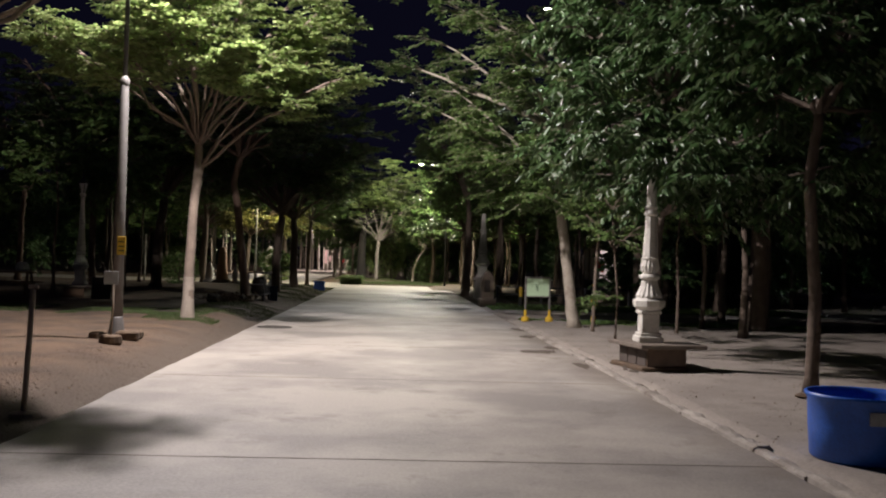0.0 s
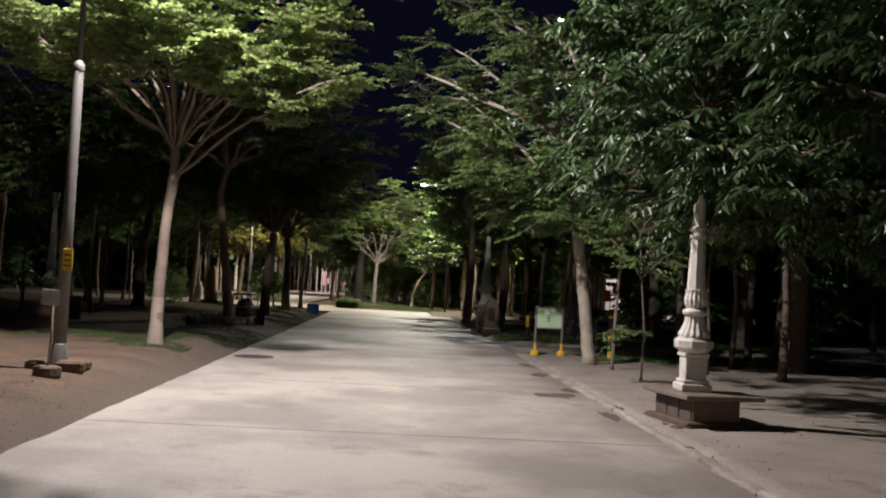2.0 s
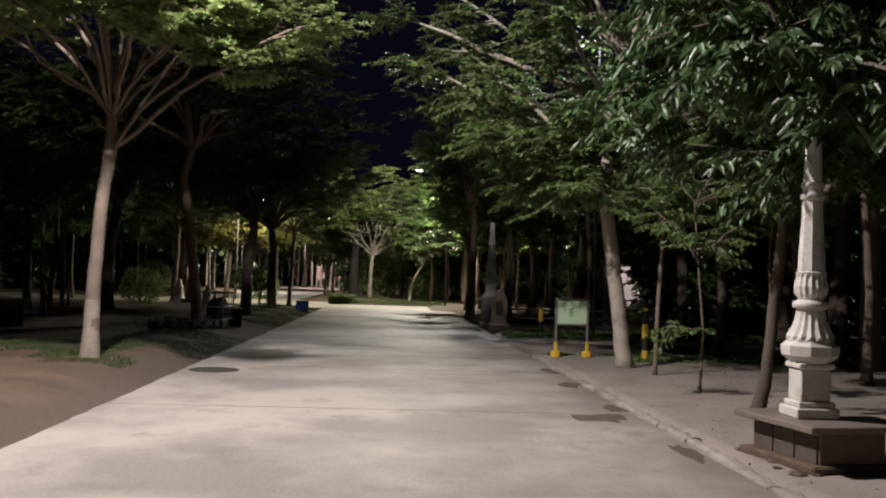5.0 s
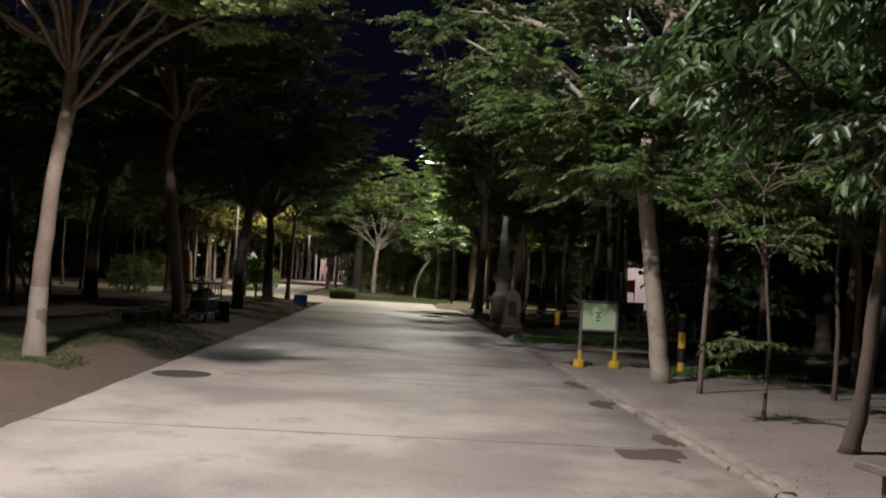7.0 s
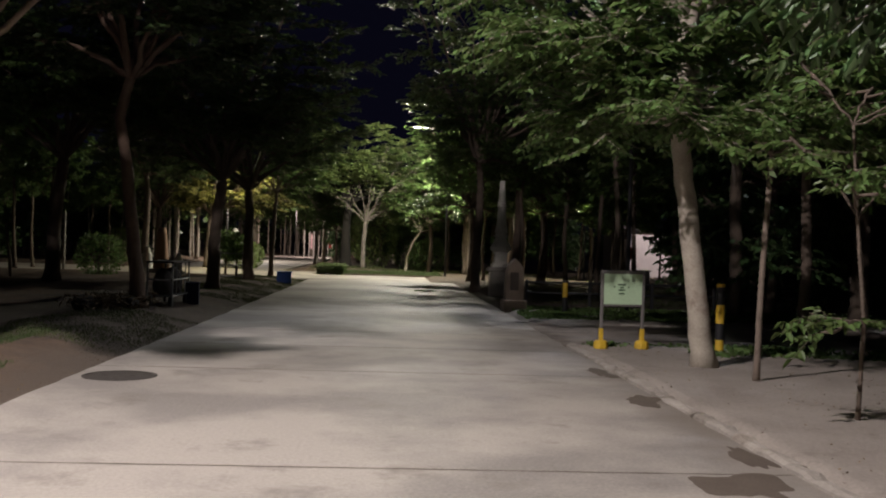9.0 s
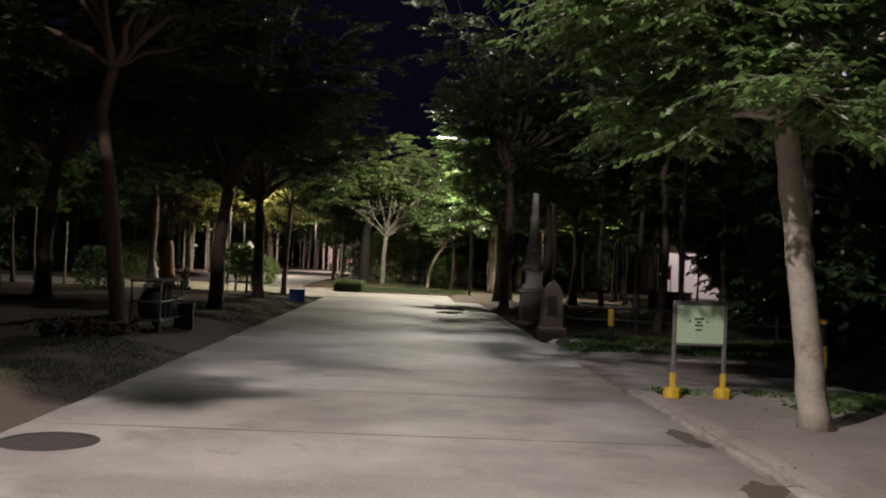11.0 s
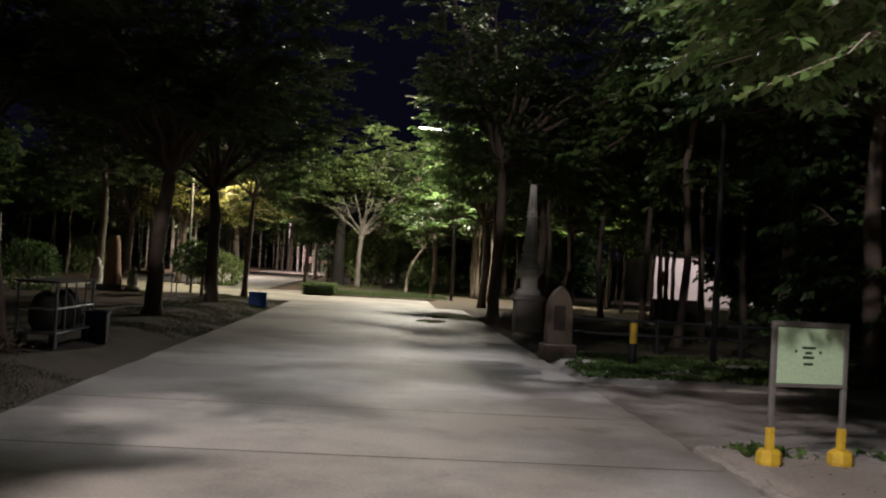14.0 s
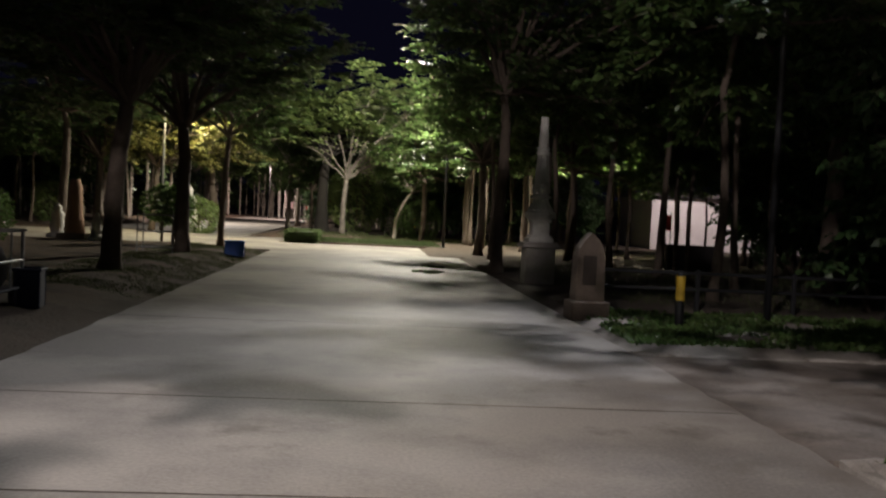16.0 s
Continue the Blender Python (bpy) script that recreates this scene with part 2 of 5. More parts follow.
# ---- shape helpers ----
class Shape:
    """Gathers vertices and faces of one mesh."""

    def __init__(self):
        self.v, self.f = [], []

    def add(self, verts, faces):
        o = len(self.v)
        self.v.extend(tuple(p) for p in verts)
        self.f.extend(tuple(i + o for i in f) for f in faces)
        return self

    def box(self, c, s, rz=0.0, taper=1.0, ch=0.012):
        """A chamfered box at centre c with size s, turned by rz degrees."""
        x, y, z = (v / 2 for v in s)
        ch = min(ch, x * 0.45, y * 0.45, z * 0.45)
        rings = []
        for zz, inset, k in ((-z, ch, 1.0), (-z + ch, 0, 1.0), (z - ch, 0, taper), (z, ch, taper)):
            a, b = x * k - inset, y * k - inset
            e = ch
            rings.append([(-a + e, -b, zz), (a - e, -b, zz), (a, -b + e, zz), (a, b - e, zz), (a - e, b, zz), (-a + e, b, zz), (-a, b - e, zz), (-a, -b + e, zz)])
        ca, sa = math.cos(radians(rz)), math.sin(radians(rz))
        pts = [(c[0] + p[0] * ca - p[1] * sa, c[1] + p[0] * sa + p[1] * ca, c[2] + p[2]) for r in rings for p in r]
        faces = [tuple(range(7, -1, -1)), tuple(range(24, 32))]
        for k in range(3):
            faces += [(k * 8 + i, k * 8 + (i + 1) % 8, k * 8 + 8 + (i + 1) % 8, k * 8 + 8 + i) for i in range(8)]
        return self.add(pts, faces)

    def tube(self, pts, radii, sides=8, caps=True):
        """A tapering tube along a line of points."""
        pts = [Vector(p) for p in pts]
        n = len(pts)
        rad = [radii] * n if isinstance(radii, (int, float)) else list(radii)
        ref = Vector((0.31, 0.95, 0.05))
        verts = []
        for i, p in enumerate(pts):
            d = (pts[min(i + 1, n - 1)] - pts[max(i - 1, 0)])
            d = d.normalized() if d.length > 1e-9 else Vector((0, 0, 1))
            u = d.cross(ref)
            u = u.normalized() if u.length > 1e-3 else d.cross(Vector((1, 0, 0))).normalized()
            w = d.cross(u)
            for k in range(sides):
                a = 2 * math.pi * k / sides
                verts.append(p + (u * math.cos(a) + w * math.sin(a)) * rad[i])
        faces = [(i * sides + k, i * sides + (k + 1) % sides, (i + 1) * sides + (k + 1) % sides, (i + 1) * sides + k) for i in range(n - 1) for k in range(sides)]
        if caps:
            faces += [tuple(range(sides - 1, -1, -1)), tuple(range((n - 1) * sides, n * sides))]
        return self.add(verts, faces)

    def lathe(self, profile, sides=24, at=(0, 0, 0), flutes=0.0, turn=0.0, fluted=()):
        """A turned form from (radius, height) rows; fluted rows get ribs."""
        verts = []
        for i, (r, z) in enumerate(profile):
            for k in range(sides):
                a = 2 * math.pi * (k + turn) / sides
                rr = r * (1 - flutes * (k % 2)) if i in fluted else r
                verts.append((at[0] + rr * math.cos(a), at[1] + rr * math.sin(a), at[2] + z))
        n = len(profile)
        faces = [(i * sides + k, i * sides + (k + 1) % sides, (i + 1) * sides + (k + 1) % sides, (i + 1) * sides + k) for i in range(n - 1) for k in range(sides)]
        faces += [tuple(range(sides - 1, -1, -1)), tuple(range((n - 1) * sides, n * sides))]
        return self.add(verts, faces)

    def mesh(self, name, smooth=False):
        me = bpy.data.meshes.new(name)
        me.from_pydata(self.v, [], self.f)
        if smooth:
            me.polygons.foreach_set("use_smooth", [True] * len(me.polygons))
        me.update()
        return me


def part(name, shape, material, parent=None, label="", smooth=False, at=None):
    me = shape if isinstance(shape, bpy.types.Mesh) else shape.mesh(name, smooth)
    if not me.materials:
        me.materials.append(material)
    ob = new(name, me)
    ob.parent = parent
    if at is not None:
        ob.location = at
    return tagged(ob, label)


def thing(name, at, label, category, group="", kind="", rz=0.0):
    ob = new(name)
    ob.empty_display_size = 0.2
    ob.matrix_world = pose(*at, 0, 0, rz)
    return tagged(ob, label, category, group, kind)

# ---- ground, road, kerb ----
PAVED = [(-3.0, 3.0, -14.0, 53.0), (-60.0, 2.1, 53.0, 64.5), (2.6, 19.0, 28.2, 32.6), (-13.0, -5.5, 64.0, 150.0)]


def paved_distance(x, y):
    best = np.full(np.shape(x), 1e9)
    for x0, x1, y0, y1 in PAVED:
        dx, dy = np.maximum(x0 - x, x - x1), np.maximum(y0 - y, y - y1)
        d = np.where((dx < 0) & (dy < 0), np.maximum(dx, dy), np.hypot(np.maximum(dx, 0), np.maximum(dy, 0)))
        best = np.minimum(best, d)
    return best


def ground_height(x, y):
    x, y = np.asarray(x, float), np.asarray(y, float)
    d = paved_distance(x, y)
    s = np.clip((d - 0.02) / np.where(x < 0, 1.25, 0.25), 0, 1)
    s = s * s * (3 - 2 * s)
    top = np.where(x < 0, 0.15, 0.055)
    rough = 0.02 * np.sin(x * 1.7 + y * 0.6) * np.sin(y * 1.1 - x * 0.4) + 0.012 * np.sin(x * 4.1 + 2) * np.sin(y * 3.3)
    rough = np.where(x > 0, rough * 0.4, rough)
    return -0.07 + (top + 0.07) * s + rough * s


def sheet(name, xs, ys, height, material, label, category="ground", kind="structure"):
    gx, gy = np.meshgrid(xs, ys)
    gz = height(gx, gy)
    v = np.stack([gx, gy, gz], -1).reshape(-1, 3)
    nx, ny = len(xs), len(ys)
    i = (np.arange(ny - 1)[:, None] * nx + np.arange(nx - 1)[None]).reshape(-1)
    f = np.stack([i, i + 1, i + nx + 1, i + nx], -1)
    me = bpy.data.meshes.new(name)
    me.from_pydata(v.tolist(), [], f.tolist())
    me.polygons.foreach_set("use_smooth", [True] * len(me.polygons))
    me.materials.append(material)
    return tagged(new(name, me), label, category, "", kind)


near_x = np.concatenate([[-1500, -400, -150, -80], np.arange(-45, -8, 0.6), np.arange(-8, -2.9, 0.12), np.arange(-2.5, 2.9, 0.5), np.arange(2.9, 3.6, 0.05), np.arange(3.7, 14, 0.3), np.arange(14, 45, 0.8), [60, 90, 150, 400, 1500]])
near_y = np.concatenate([[-1500, -300, -80, -30], np.arange(-16, 40, 0.25), np.arange(40, 70, 0.4), np.arange(70, 150, 1.5), [160, 200, 400, 1500]])
ground = sheet("ground", near_x, near_y, ground_height, SOIL, "bare brown soil with a darker patch beside the road")


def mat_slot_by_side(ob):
    """Sandy grey pavement on the side of the ornamental lamps, brown soil with a darker patch on the other."""
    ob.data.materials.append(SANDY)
    ob.data.materials.append(DARK_SOIL)
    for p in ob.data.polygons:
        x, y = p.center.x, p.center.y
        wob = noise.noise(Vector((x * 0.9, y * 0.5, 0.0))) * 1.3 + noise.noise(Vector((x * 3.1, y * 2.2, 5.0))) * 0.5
        # irregular patch of darker soil along the left verge
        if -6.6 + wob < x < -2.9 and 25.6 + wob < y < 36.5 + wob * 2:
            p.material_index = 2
        if p.center.x > 2.5 and p.center.y < 36:
            p.material_index = 1


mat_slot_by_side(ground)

road = thing("road", (0, 0, 0), "pale worn concrete road with dark stains", "road", kind="structure")
joints = [-14.0, -8.6, -3.9, 0.9, 5.7, 10.4, 15.2, 19.78, 24.5, 27.15, 29.52, 34.3, 39.1, 43.8, 48.4, 53.0]


def slab_mesh(x0, x1, y0, y1, gap=0.008, thick=0.12, wob=0.0):
    """One cast bay, with worn arrises and slightly uneven edges."""
    rnd = random.Random(int(y0 * 31 + x0 * 7))
    n = 14
    ring = [(x0 + (x1 - x0) * k / n, y0 + gap) for k in range(n)]
    ring += [(x1, y0 + gap + (y1 - y0 - 2 * gap) * k / n) for k in range(n)]
    ring += [(x1 - (x1 - x0) * k / n, y1 - gap) for k in range(n)]
    ring += [(x0, y1 - gap - (y1 - y0 - 2 * gap) * k / n) for k in range(n)]
    cx, cy = (x0 + x1) / 2, (y0 + y1) / 2
    ring = [(x + (rnd.uniform(-wob, wob) if 0 < k % n else 0), y + rnd.uniform(-0.004, 0.004)) for k, (x, y) in enumerate(ring)]
    m = len(ring)
    inner = [(x - 0.005 * math.copysign(1, x - cx) * (abs(x - cx) > (x1 - x0) / 2 - 0.06), y - 0.005 * math.copysign(1, y - cy) * (abs(y - cy) > (y1 - y0) / 2 - 0.06)) for x, y in ring]
    v = [(x, y, -thick) for x, y in ring] + [(x, y, -0.005) for x, y in ring] + [(x, y, 0.0) for x, y in inner]
    f = [(i, (i + 1) % m, m + (i + 1) % m, m + i) for i in range(m)] + [(m + i, m + (i + 1) % m, 2 * m + (i + 1) % m, 2 * m + i) for i in range(m)]
    f.append(tuple(range(2 * m, 3 * m)))
    return Shape().add(v, f)


for a, b in zip(joints, joints[1:]):
    part("concrete_bay", slab_mesh(-3.0, 3.0, a, b, wob=0.02), CONCRETE, road)
for y in joints[1:-1]:
    rj = random.Random(int(y * 10))
    seal = Shape()
    pts = [(-2.97 + 5.94 * k / 30, y + rj.uniform(-0.006, 0.006)) for k in range(31)]
    w = [0.007 + 0.006 * rj.random() for _ in pts]
    v = [(x, yy - ww, 0.0012) for (x, yy), ww in zip(pts, w)] + [(x, yy + ww, 0.0012) for (x, yy), ww in zip(pts, w)]
    part("joint_filler", seal.add(v, [(k, k + 1, 32 + k, 31 + k) for k in range(30)]), SILT, road)
part("joint_bed", Shape().box((0, 19.5, -0.09), (5.96, 66.9, 0.06)), SILT, road)
for k in range(6):
    part("concrete_bay", slab_mesh(-60 + k * 10.35, -60 + (k + 1) * 10.35 - 0.01, 53.0, 64.5), CONCRETE, road)
for k in range(9):
    part("concrete_bay", slab_mesh(-13.0, -5.5, 64.5 + k * 9.5, 64.5 + (k + 1) * 9.5), CONCRETE, road)
side = thing("side_path", (0, 0, -0.012), "dirty concrete side path opening off the road", "path", kind="structure")
for x0, x1 in ((3.01, 6.4), (6.4, 10.6), (10.6, 14.8), (14.8, 19.0)):
    part("concrete_bay", slab_mesh(x0, x1, 28.2, 32.6), DIRTY_PATH, side)


def kerb_stone(seed):
    rnd = random.Random(seed)
    s = Shape()
    n = 8
    v = []
    for k in range(n + 1):
        y = -0.499 + 0.998 * k / n
        h = 0.036 + rnd.uniform(-0.02, 0.012)
        w = 0.10 + rnd.uniform(-0.02, 0.03)
        v += [(-0.02 + rnd.uniform(-0.015, 0.015), y, -0.07), (0.0 + rnd.uniform(-0.012, 0.012), y, h * 0.55), (0.035, y, h), (w, y, h + rnd.uniform(-0.006, 0.006)), (w + 0.06, y, 0.0)]
    f = [(k * 5 + j, k * 5 + j + 1, k * 5 + 6 + j, k * 5 + 5 + j) for k in range(n) for j in range(4)]
    f = [tuple(reversed(q)) for q in f] + [(0, 1, 2, 3, 4), tuple(n * 5 + j for j in (4, 3, 2, 1, 0))]
    return s.add(v, f).mesh("kerb_stone")


kerb_meshes = [kerb_stone(k) for k in range(7)]
kerb = thing("kerb", (0, 0, 0), "low worn concrete kerb with broken edges", "kerb", kind="structure")
for k in range(41):
    y = -12.5 + k
    part("kerb_stone", kerb_meshes[(k * 3) % 7], KERB, kerb, at=(3.02 + 0.012 * math.sin(k * 2.1), y, -0.004 * (k % 3)))
for k in range(12):
    ob = part("kerb_stone", kerb_meshes[(k * 5) % 7], KERB, kerb)
    ob.matrix_local = pose(3.6 + k, 28.12, -0.025, 0, 0, 90)
for k in range(15):
    ob = part("kerb_stone", kerb_meshes[(k * 5 + 2) % 7], KERB, kerb)
    ob.matrix_local = pose(3.5 + k, 32.68, -0.028, 0, 0, -90)


def flat_patch(cx, cy, rx, ry, seed, z=0.004):
    """A thin irregular deposit lying on the road."""
    rnd = random.Random(seed)
    n = 64
    ph = [rnd.uniform(0, 6.28) for _ in range(9)]
    ring = []
    for k in range(n):
        a = 2 * math.pi * k / n
        r = 1 + sum(0.2 / (j + 1) ** 0.8 * math.sin((j + 2) * a + ph[j]) for j in range(9))
        ring.append((cx + rx * r * math.cos(a), cy + ry * r * math.sin(a)))
    v = [(x, y, 0.0008) for x, y in ring] + [(cx + (x - cx) * 0.93, cy + (y - cy) * 0.93, z) for x, y in ring]
    return Shape().add(v, [(i, (i + 1) % n, n + (i + 1) % n, n + i) for i in range(n)] + [tuple(range(n, 2 * n))])


for cx, cy, rx, ry, sd in ((2.53, 19.5, 0.29, 0.33, 1), (2.8, 22.8, 0.17, 0.34, 2), (2.88, 20.3, 0.1, 0.4, 3), (2.86, 17.4, 0.08, 0.5, 4), (2.85, 24.9, 0.13, 0.4, 5)):
    tagged(part("silt_patch", flat_patch(cx, cy, rx, ry, sd, 0.0025), STAIN), "dark damp silt deposit on the concrete road", "stain", "silt patches on the road", "stuff")

cover = thing("manhole_cover", (-2.53, 23.72, 0), "round dark iron manhole cover set in the concrete road", "manhole cover")
part("frame_ring", Shape().lathe([(0.38, -0.03), (0.38, 0.006), (0.33, 0.008), (0.33, -0.03)], 32), IRON, cover)
lid = Shape().lathe([(0.325, -0.03), (0.325, 0.004), (0.0, 0.006)], 32)
for k in range(4):
    lid.box((0.14 * math.cos(k * 1.57), 0.14 * math.sin(k * 1.57), 0.007), (0.05, 0.02, 0.004), k * 90, ch=0.001)
part("lid", lid, IRON, cover)

for cx, cy, rx, ry, sd in ((1.55, 45.3, 0.32, 0.9, 8), (1.8, 47.6, 0.3, 0.7, 9)):
    tagged(part("puddle", flat_patch(cx, cy, rx, ry, sd), WET), "small shallow puddle at the road's edge", "puddle", "puddles at the road edge", "stuff")

# ---- trees ----
def leaves_mesh(name, P, A, N, L, W, material, fold=0.25, simple=False):
    """Many single leaves as one mesh: base points, directions, upward sides, lengths, widths."""
    P, A, N = np.asarray(P), np.asarray(A), np.asarray(N)
    A = A / np.maximum(np.linalg.norm(A, axis=1, keepdims=True), 1e-6)
    S = np.cross(A, N)
    S = S / np.maximum(np.linalg.norm(S, axis=1, keepdims=True), 1e-6)
    U = np.cross(S, A)
    L, W = np.asarray(L)[:, None], np.asarray(W)[:, None]
    if simple:
        rows = [P, P + A * L * 0.5 + S * W * 0.5 + U * W * fold, P + A * L - U * L * 0.08, P + A * L * 0.5 - S * W * 0.5 + U * W * fold]
        quads = [(0, 1, 2, 3)]
    else:
        rows = [P, P + A * L * 0.32 + S * W * 0.5 + U * W * fold, P + A * L * 0.68 + S * W * 0.38 + U * W * fold * 0.6 - U * L * 0.05, P + A * L - U * L * 0.16,
                P + A * L * 0.68 - S * W * 0.38 + U * W * fold * 0.6 - U * L * 0.05, P + A * L * 0.32 - S * W * 0.5 + U * W * fold]
        quads = [(0, 1, 2, 3), (0, 3, 4, 5)]
    k, n = len(rows), len(P)
    v = np.stack(rows, 1).reshape(-1, 3)
    base = (np.arange(n) * k)[:, None]
    f = np.concatenate([base + np.array(q)[None] for q in quads], 0)
    me = bpy.data.meshes.new(name)
    me.vertices.add(len(v))
    me.vertices.foreach_set("co", v.astype(np.float32).ravel())
    me.loops.add(f.size)
    me.loops.foreach_set("vertex_index", f.astype(np.int32).ravel())
    me.polygons.add(len(f))
    me.polygons.foreach_set("loop_start", (np.arange(len(f)) * 4).astype(np.int32))
    me.materials.append(material)
    me.update(calc_edges=True)
    return me


def unit(v):
    n = math.sqrt(sum(c * c for c in v)) or 1
    return tuple(c / n for c in v)


def bend(a, b, rise, n, rng, wob):
    """A bowed line from a to b that sets out steeply."""
    a, b = np.array(a), np.array(b)
    d = np.linalg.norm(b - a)
    m = a + (b - a) * 0.38 + np.array([0, 0, rise * d])
    t = np.linspace(0, 1, n)[:, None]
    p = (1 - t) ** 2 * a + 2 * t * (1 - t) * m + t * t * b
    j = rng.normal(0, wob * d, p.shape)
    j[0] = j[-1] = 0
    return p + j


def tree(name, at, label, seed, trunk, limbs, subs=9, twigs=6, leaves=12, leaf=(0.11, 0.045), bark=None, foliage=None, flat=0.35, droop=0.2, sub_len=(0.7, 1.3), twig_len=(0.25, 0.55), limb_r=0.07,
         simple=False, rise=0.12, pinnate=False, group="", rz=0.0, shoots=0, category="tree", leafy_from=0.35):
    """A tree in its own metres: trunk rows (x, y, z, r); limbs: rows (x, y, z) of the places their ends reach, then the trunk row they leave and, for tufted ends, where leaves begin."""
    rng = np.random.default_rng(seed)
    top = thing(name, at, label, category, group, rz=rz)
    rows = np.array(trunk, float)
    n = len(rows)
    fine_t = np.linspace(0, n - 1, n * 4)
    pts = np.stack([np.interp(fine_t, np.arange(n), rows[:, k]) for k in range(4)], -1)
    pts[1:-1, :2] += rng.normal(0, 0.06, (len(pts) - 2, 2)) * pts[1:-1, 3:4]
    pts[0, 3] *= 1.3
    part("trunk", Shape().tube(pts[:, :3].tolist(), pts[:, 3].tolist(), 12), bark, top, smooth=True)
    P, A, N, L = [], [], [], []
    fine = Shape()

    def leaf_along(p0, d, length, count):
        side = np.cross(d, (0, 0, 1.0))
        side = side / (np.linalg.norm(side) + 1e-6)
        for k in range(count):
            t = (k + 0.6) / count
            s = 1 if k % 2 else -1
            P.append(p0 + d * length * t + rng.normal(0, 0.012, 3))
            spread = 0.95 if pinnate else rng.uniform(0.4, 1.2)
            a = d * rng.uniform(0.35, 0.9) + side * s * spread + np.array([0, 0, rng.normal(-droop, 0.22)])
            A.append(a)
            N.append(np.array([0, 0, 1.0]) + rng.normal(0, 0.5 if pinnate else 0.6, 3))
            L.append(leaf[0] * rng.uniform(0.7, 1.2))

    for q in limbs:
        start_row = rows[-1] if len(q) < 4 else rows[int(q[3])]
        start = start_row[:3]
        path = bend(start, q[:3], rise, 9, rng, 0.012)
        wood = Shape()
        r0 = min(limb_r, start_row[3] * 0.8) * rng.uniform(0.75, 1.05)
        rr = np.linspace(r0, 0.014, 9)
        wood.tube(path.tolist(), rr.tolist(), 7, caps=False)
        out = (path[-1] - path[0]) * np.array([1, 1, 0.0])
        out = out / (np.linalg.norm(out) + 1e-6)
        first = q[4] if len(q) > 4 else leafy_from
        reach = 0.25 if len(q) > 4 else 1.0
        for k in range(subs):
            t = first + (1 - first) * (k + rng.uniform(0, 0.9)) / subs
            i = min(int(t * 8), 7)
            p0 = path[i] + (path[i + 1] - path[i]) * (t * 8 - i)
            ang = rng.uniform(-1.5, 1.5)
            d = np.array([out[0] * math.cos(ang) - out[1] * math.sin(ang), out[0] * math.sin(ang) + out[1] * math.cos(ang), rng.normal(0.15, flat)])
            d /= np.linalg.norm(d)
            ln = rng.uniform(*sub_len) * (1.15 - 0.5 * t) * reach
            p1 = p0 + d * ln + np.array([0, 0, -droop * ln * 0.35])
            line = bend(p0, p1, 0.06, 5, rng, 0.02)
            fine.tube(line.tolist(), np.linspace(0.017, 0.005, 5).tolist(), 4, caps=False)
            for w in range(twigs):
                tt = 0.2 + 0.8 * (w + rng.uniform(0, 0.8)) / twigs
                i2 = min(int(tt * 4), 3)
                b0 = line[i2] + (line[i2 + 1] - line[i2]) * (tt * 4 - i2)
                a2 = rng.uniform(0.35, 1.1) * (1 if w % 2 else -1)
                e = np.array([d[0] * math.cos(a2) - d[1] * math.sin(a2), d[0] * math.sin(a2) + d[1] * math.cos(a2), d[2] * 0.5 + rng.normal(-droop * 0.6, flat * 0.8)])
                e /= np.linalg.norm(e)
                tl = rng.uniform(*twig_len) * (0.5 + 0.5 * reach)
                fine.tube([b0, b0 + e * tl], [0.005, 0.002], 3, caps=False)
                leaf_along(b0, e, tl * 1.05, leaves)
        part("limb", wood, bark, top, smooth=True)
    if fine.v:
        tagged(part("branchwork", fine, bark, top, smooth=True), kind="stuff")
    for k in range(shoots):
        a = rng.uniform(0, 6.28)
        t = rng.uniform(0.45, 0.9)
        i = int(t * (len(pts) - 1))
        d = np.array([math.cos(a), math.sin(a), 0.7])
        leaf_along(pts[i, :3], d, 0.4, leaves)
    if P:
        L = np.array(L)
        crown = part("crown", leaves_mesh("crown", P, A, N, L, L * leaf[1] / leaf[0], foliage, simple=simple), foliage, top)
        tagged(crown, kind="stuff")
    return top


def umbrella(seed, n, radius, z0, z1, inner=0.35, cx=0.0, cy=0.0):
    """Places that limbs reach in a spreading crown."""
    rng = np.random.default_rng(seed)
    out = []
    for k in range(n):
        a = 2.4 * k + rng.uniform(-0.3, 0.3)
        s = radius * (inner + (1 - inner) * math.sqrt((k + 0.5) / n))
        out.append((cx + s * math.cos(a), cy + s * math.sin(a), z0 + (z1 - z0) * rng.uniform(0, 1)))
    return out


def column_crown(seed, n, radius, z0, z1, cx=0.0, cy=0.0, frm=None):
    rng = np.random.default_rng(seed)
    out = []
    for k in range(n):
        a = 2.4 * k + rng.uniform(-0.4, 0.4)
        z = z0 + (z1 - z0) * (k + rng.uniform(0, 1)) / n
        s = radius * rng.uniform(0.55, 1.0) * (1 - 0.35 * abs((z - z0) / (z1 - z0) - 0.4))
        out.append((cx + s * math.cos(a), cy + s * math.sin(a), z) if frm is None else (cx + s * math.cos(a), cy + s * math.sin(a), z, frm))
    return out


def gz(x, y):
    return float(ground_height(x, y))


def on(x, y):
    return (x, y, gz(x, y) - 0.03)


ROW = "trees in the roadside row"
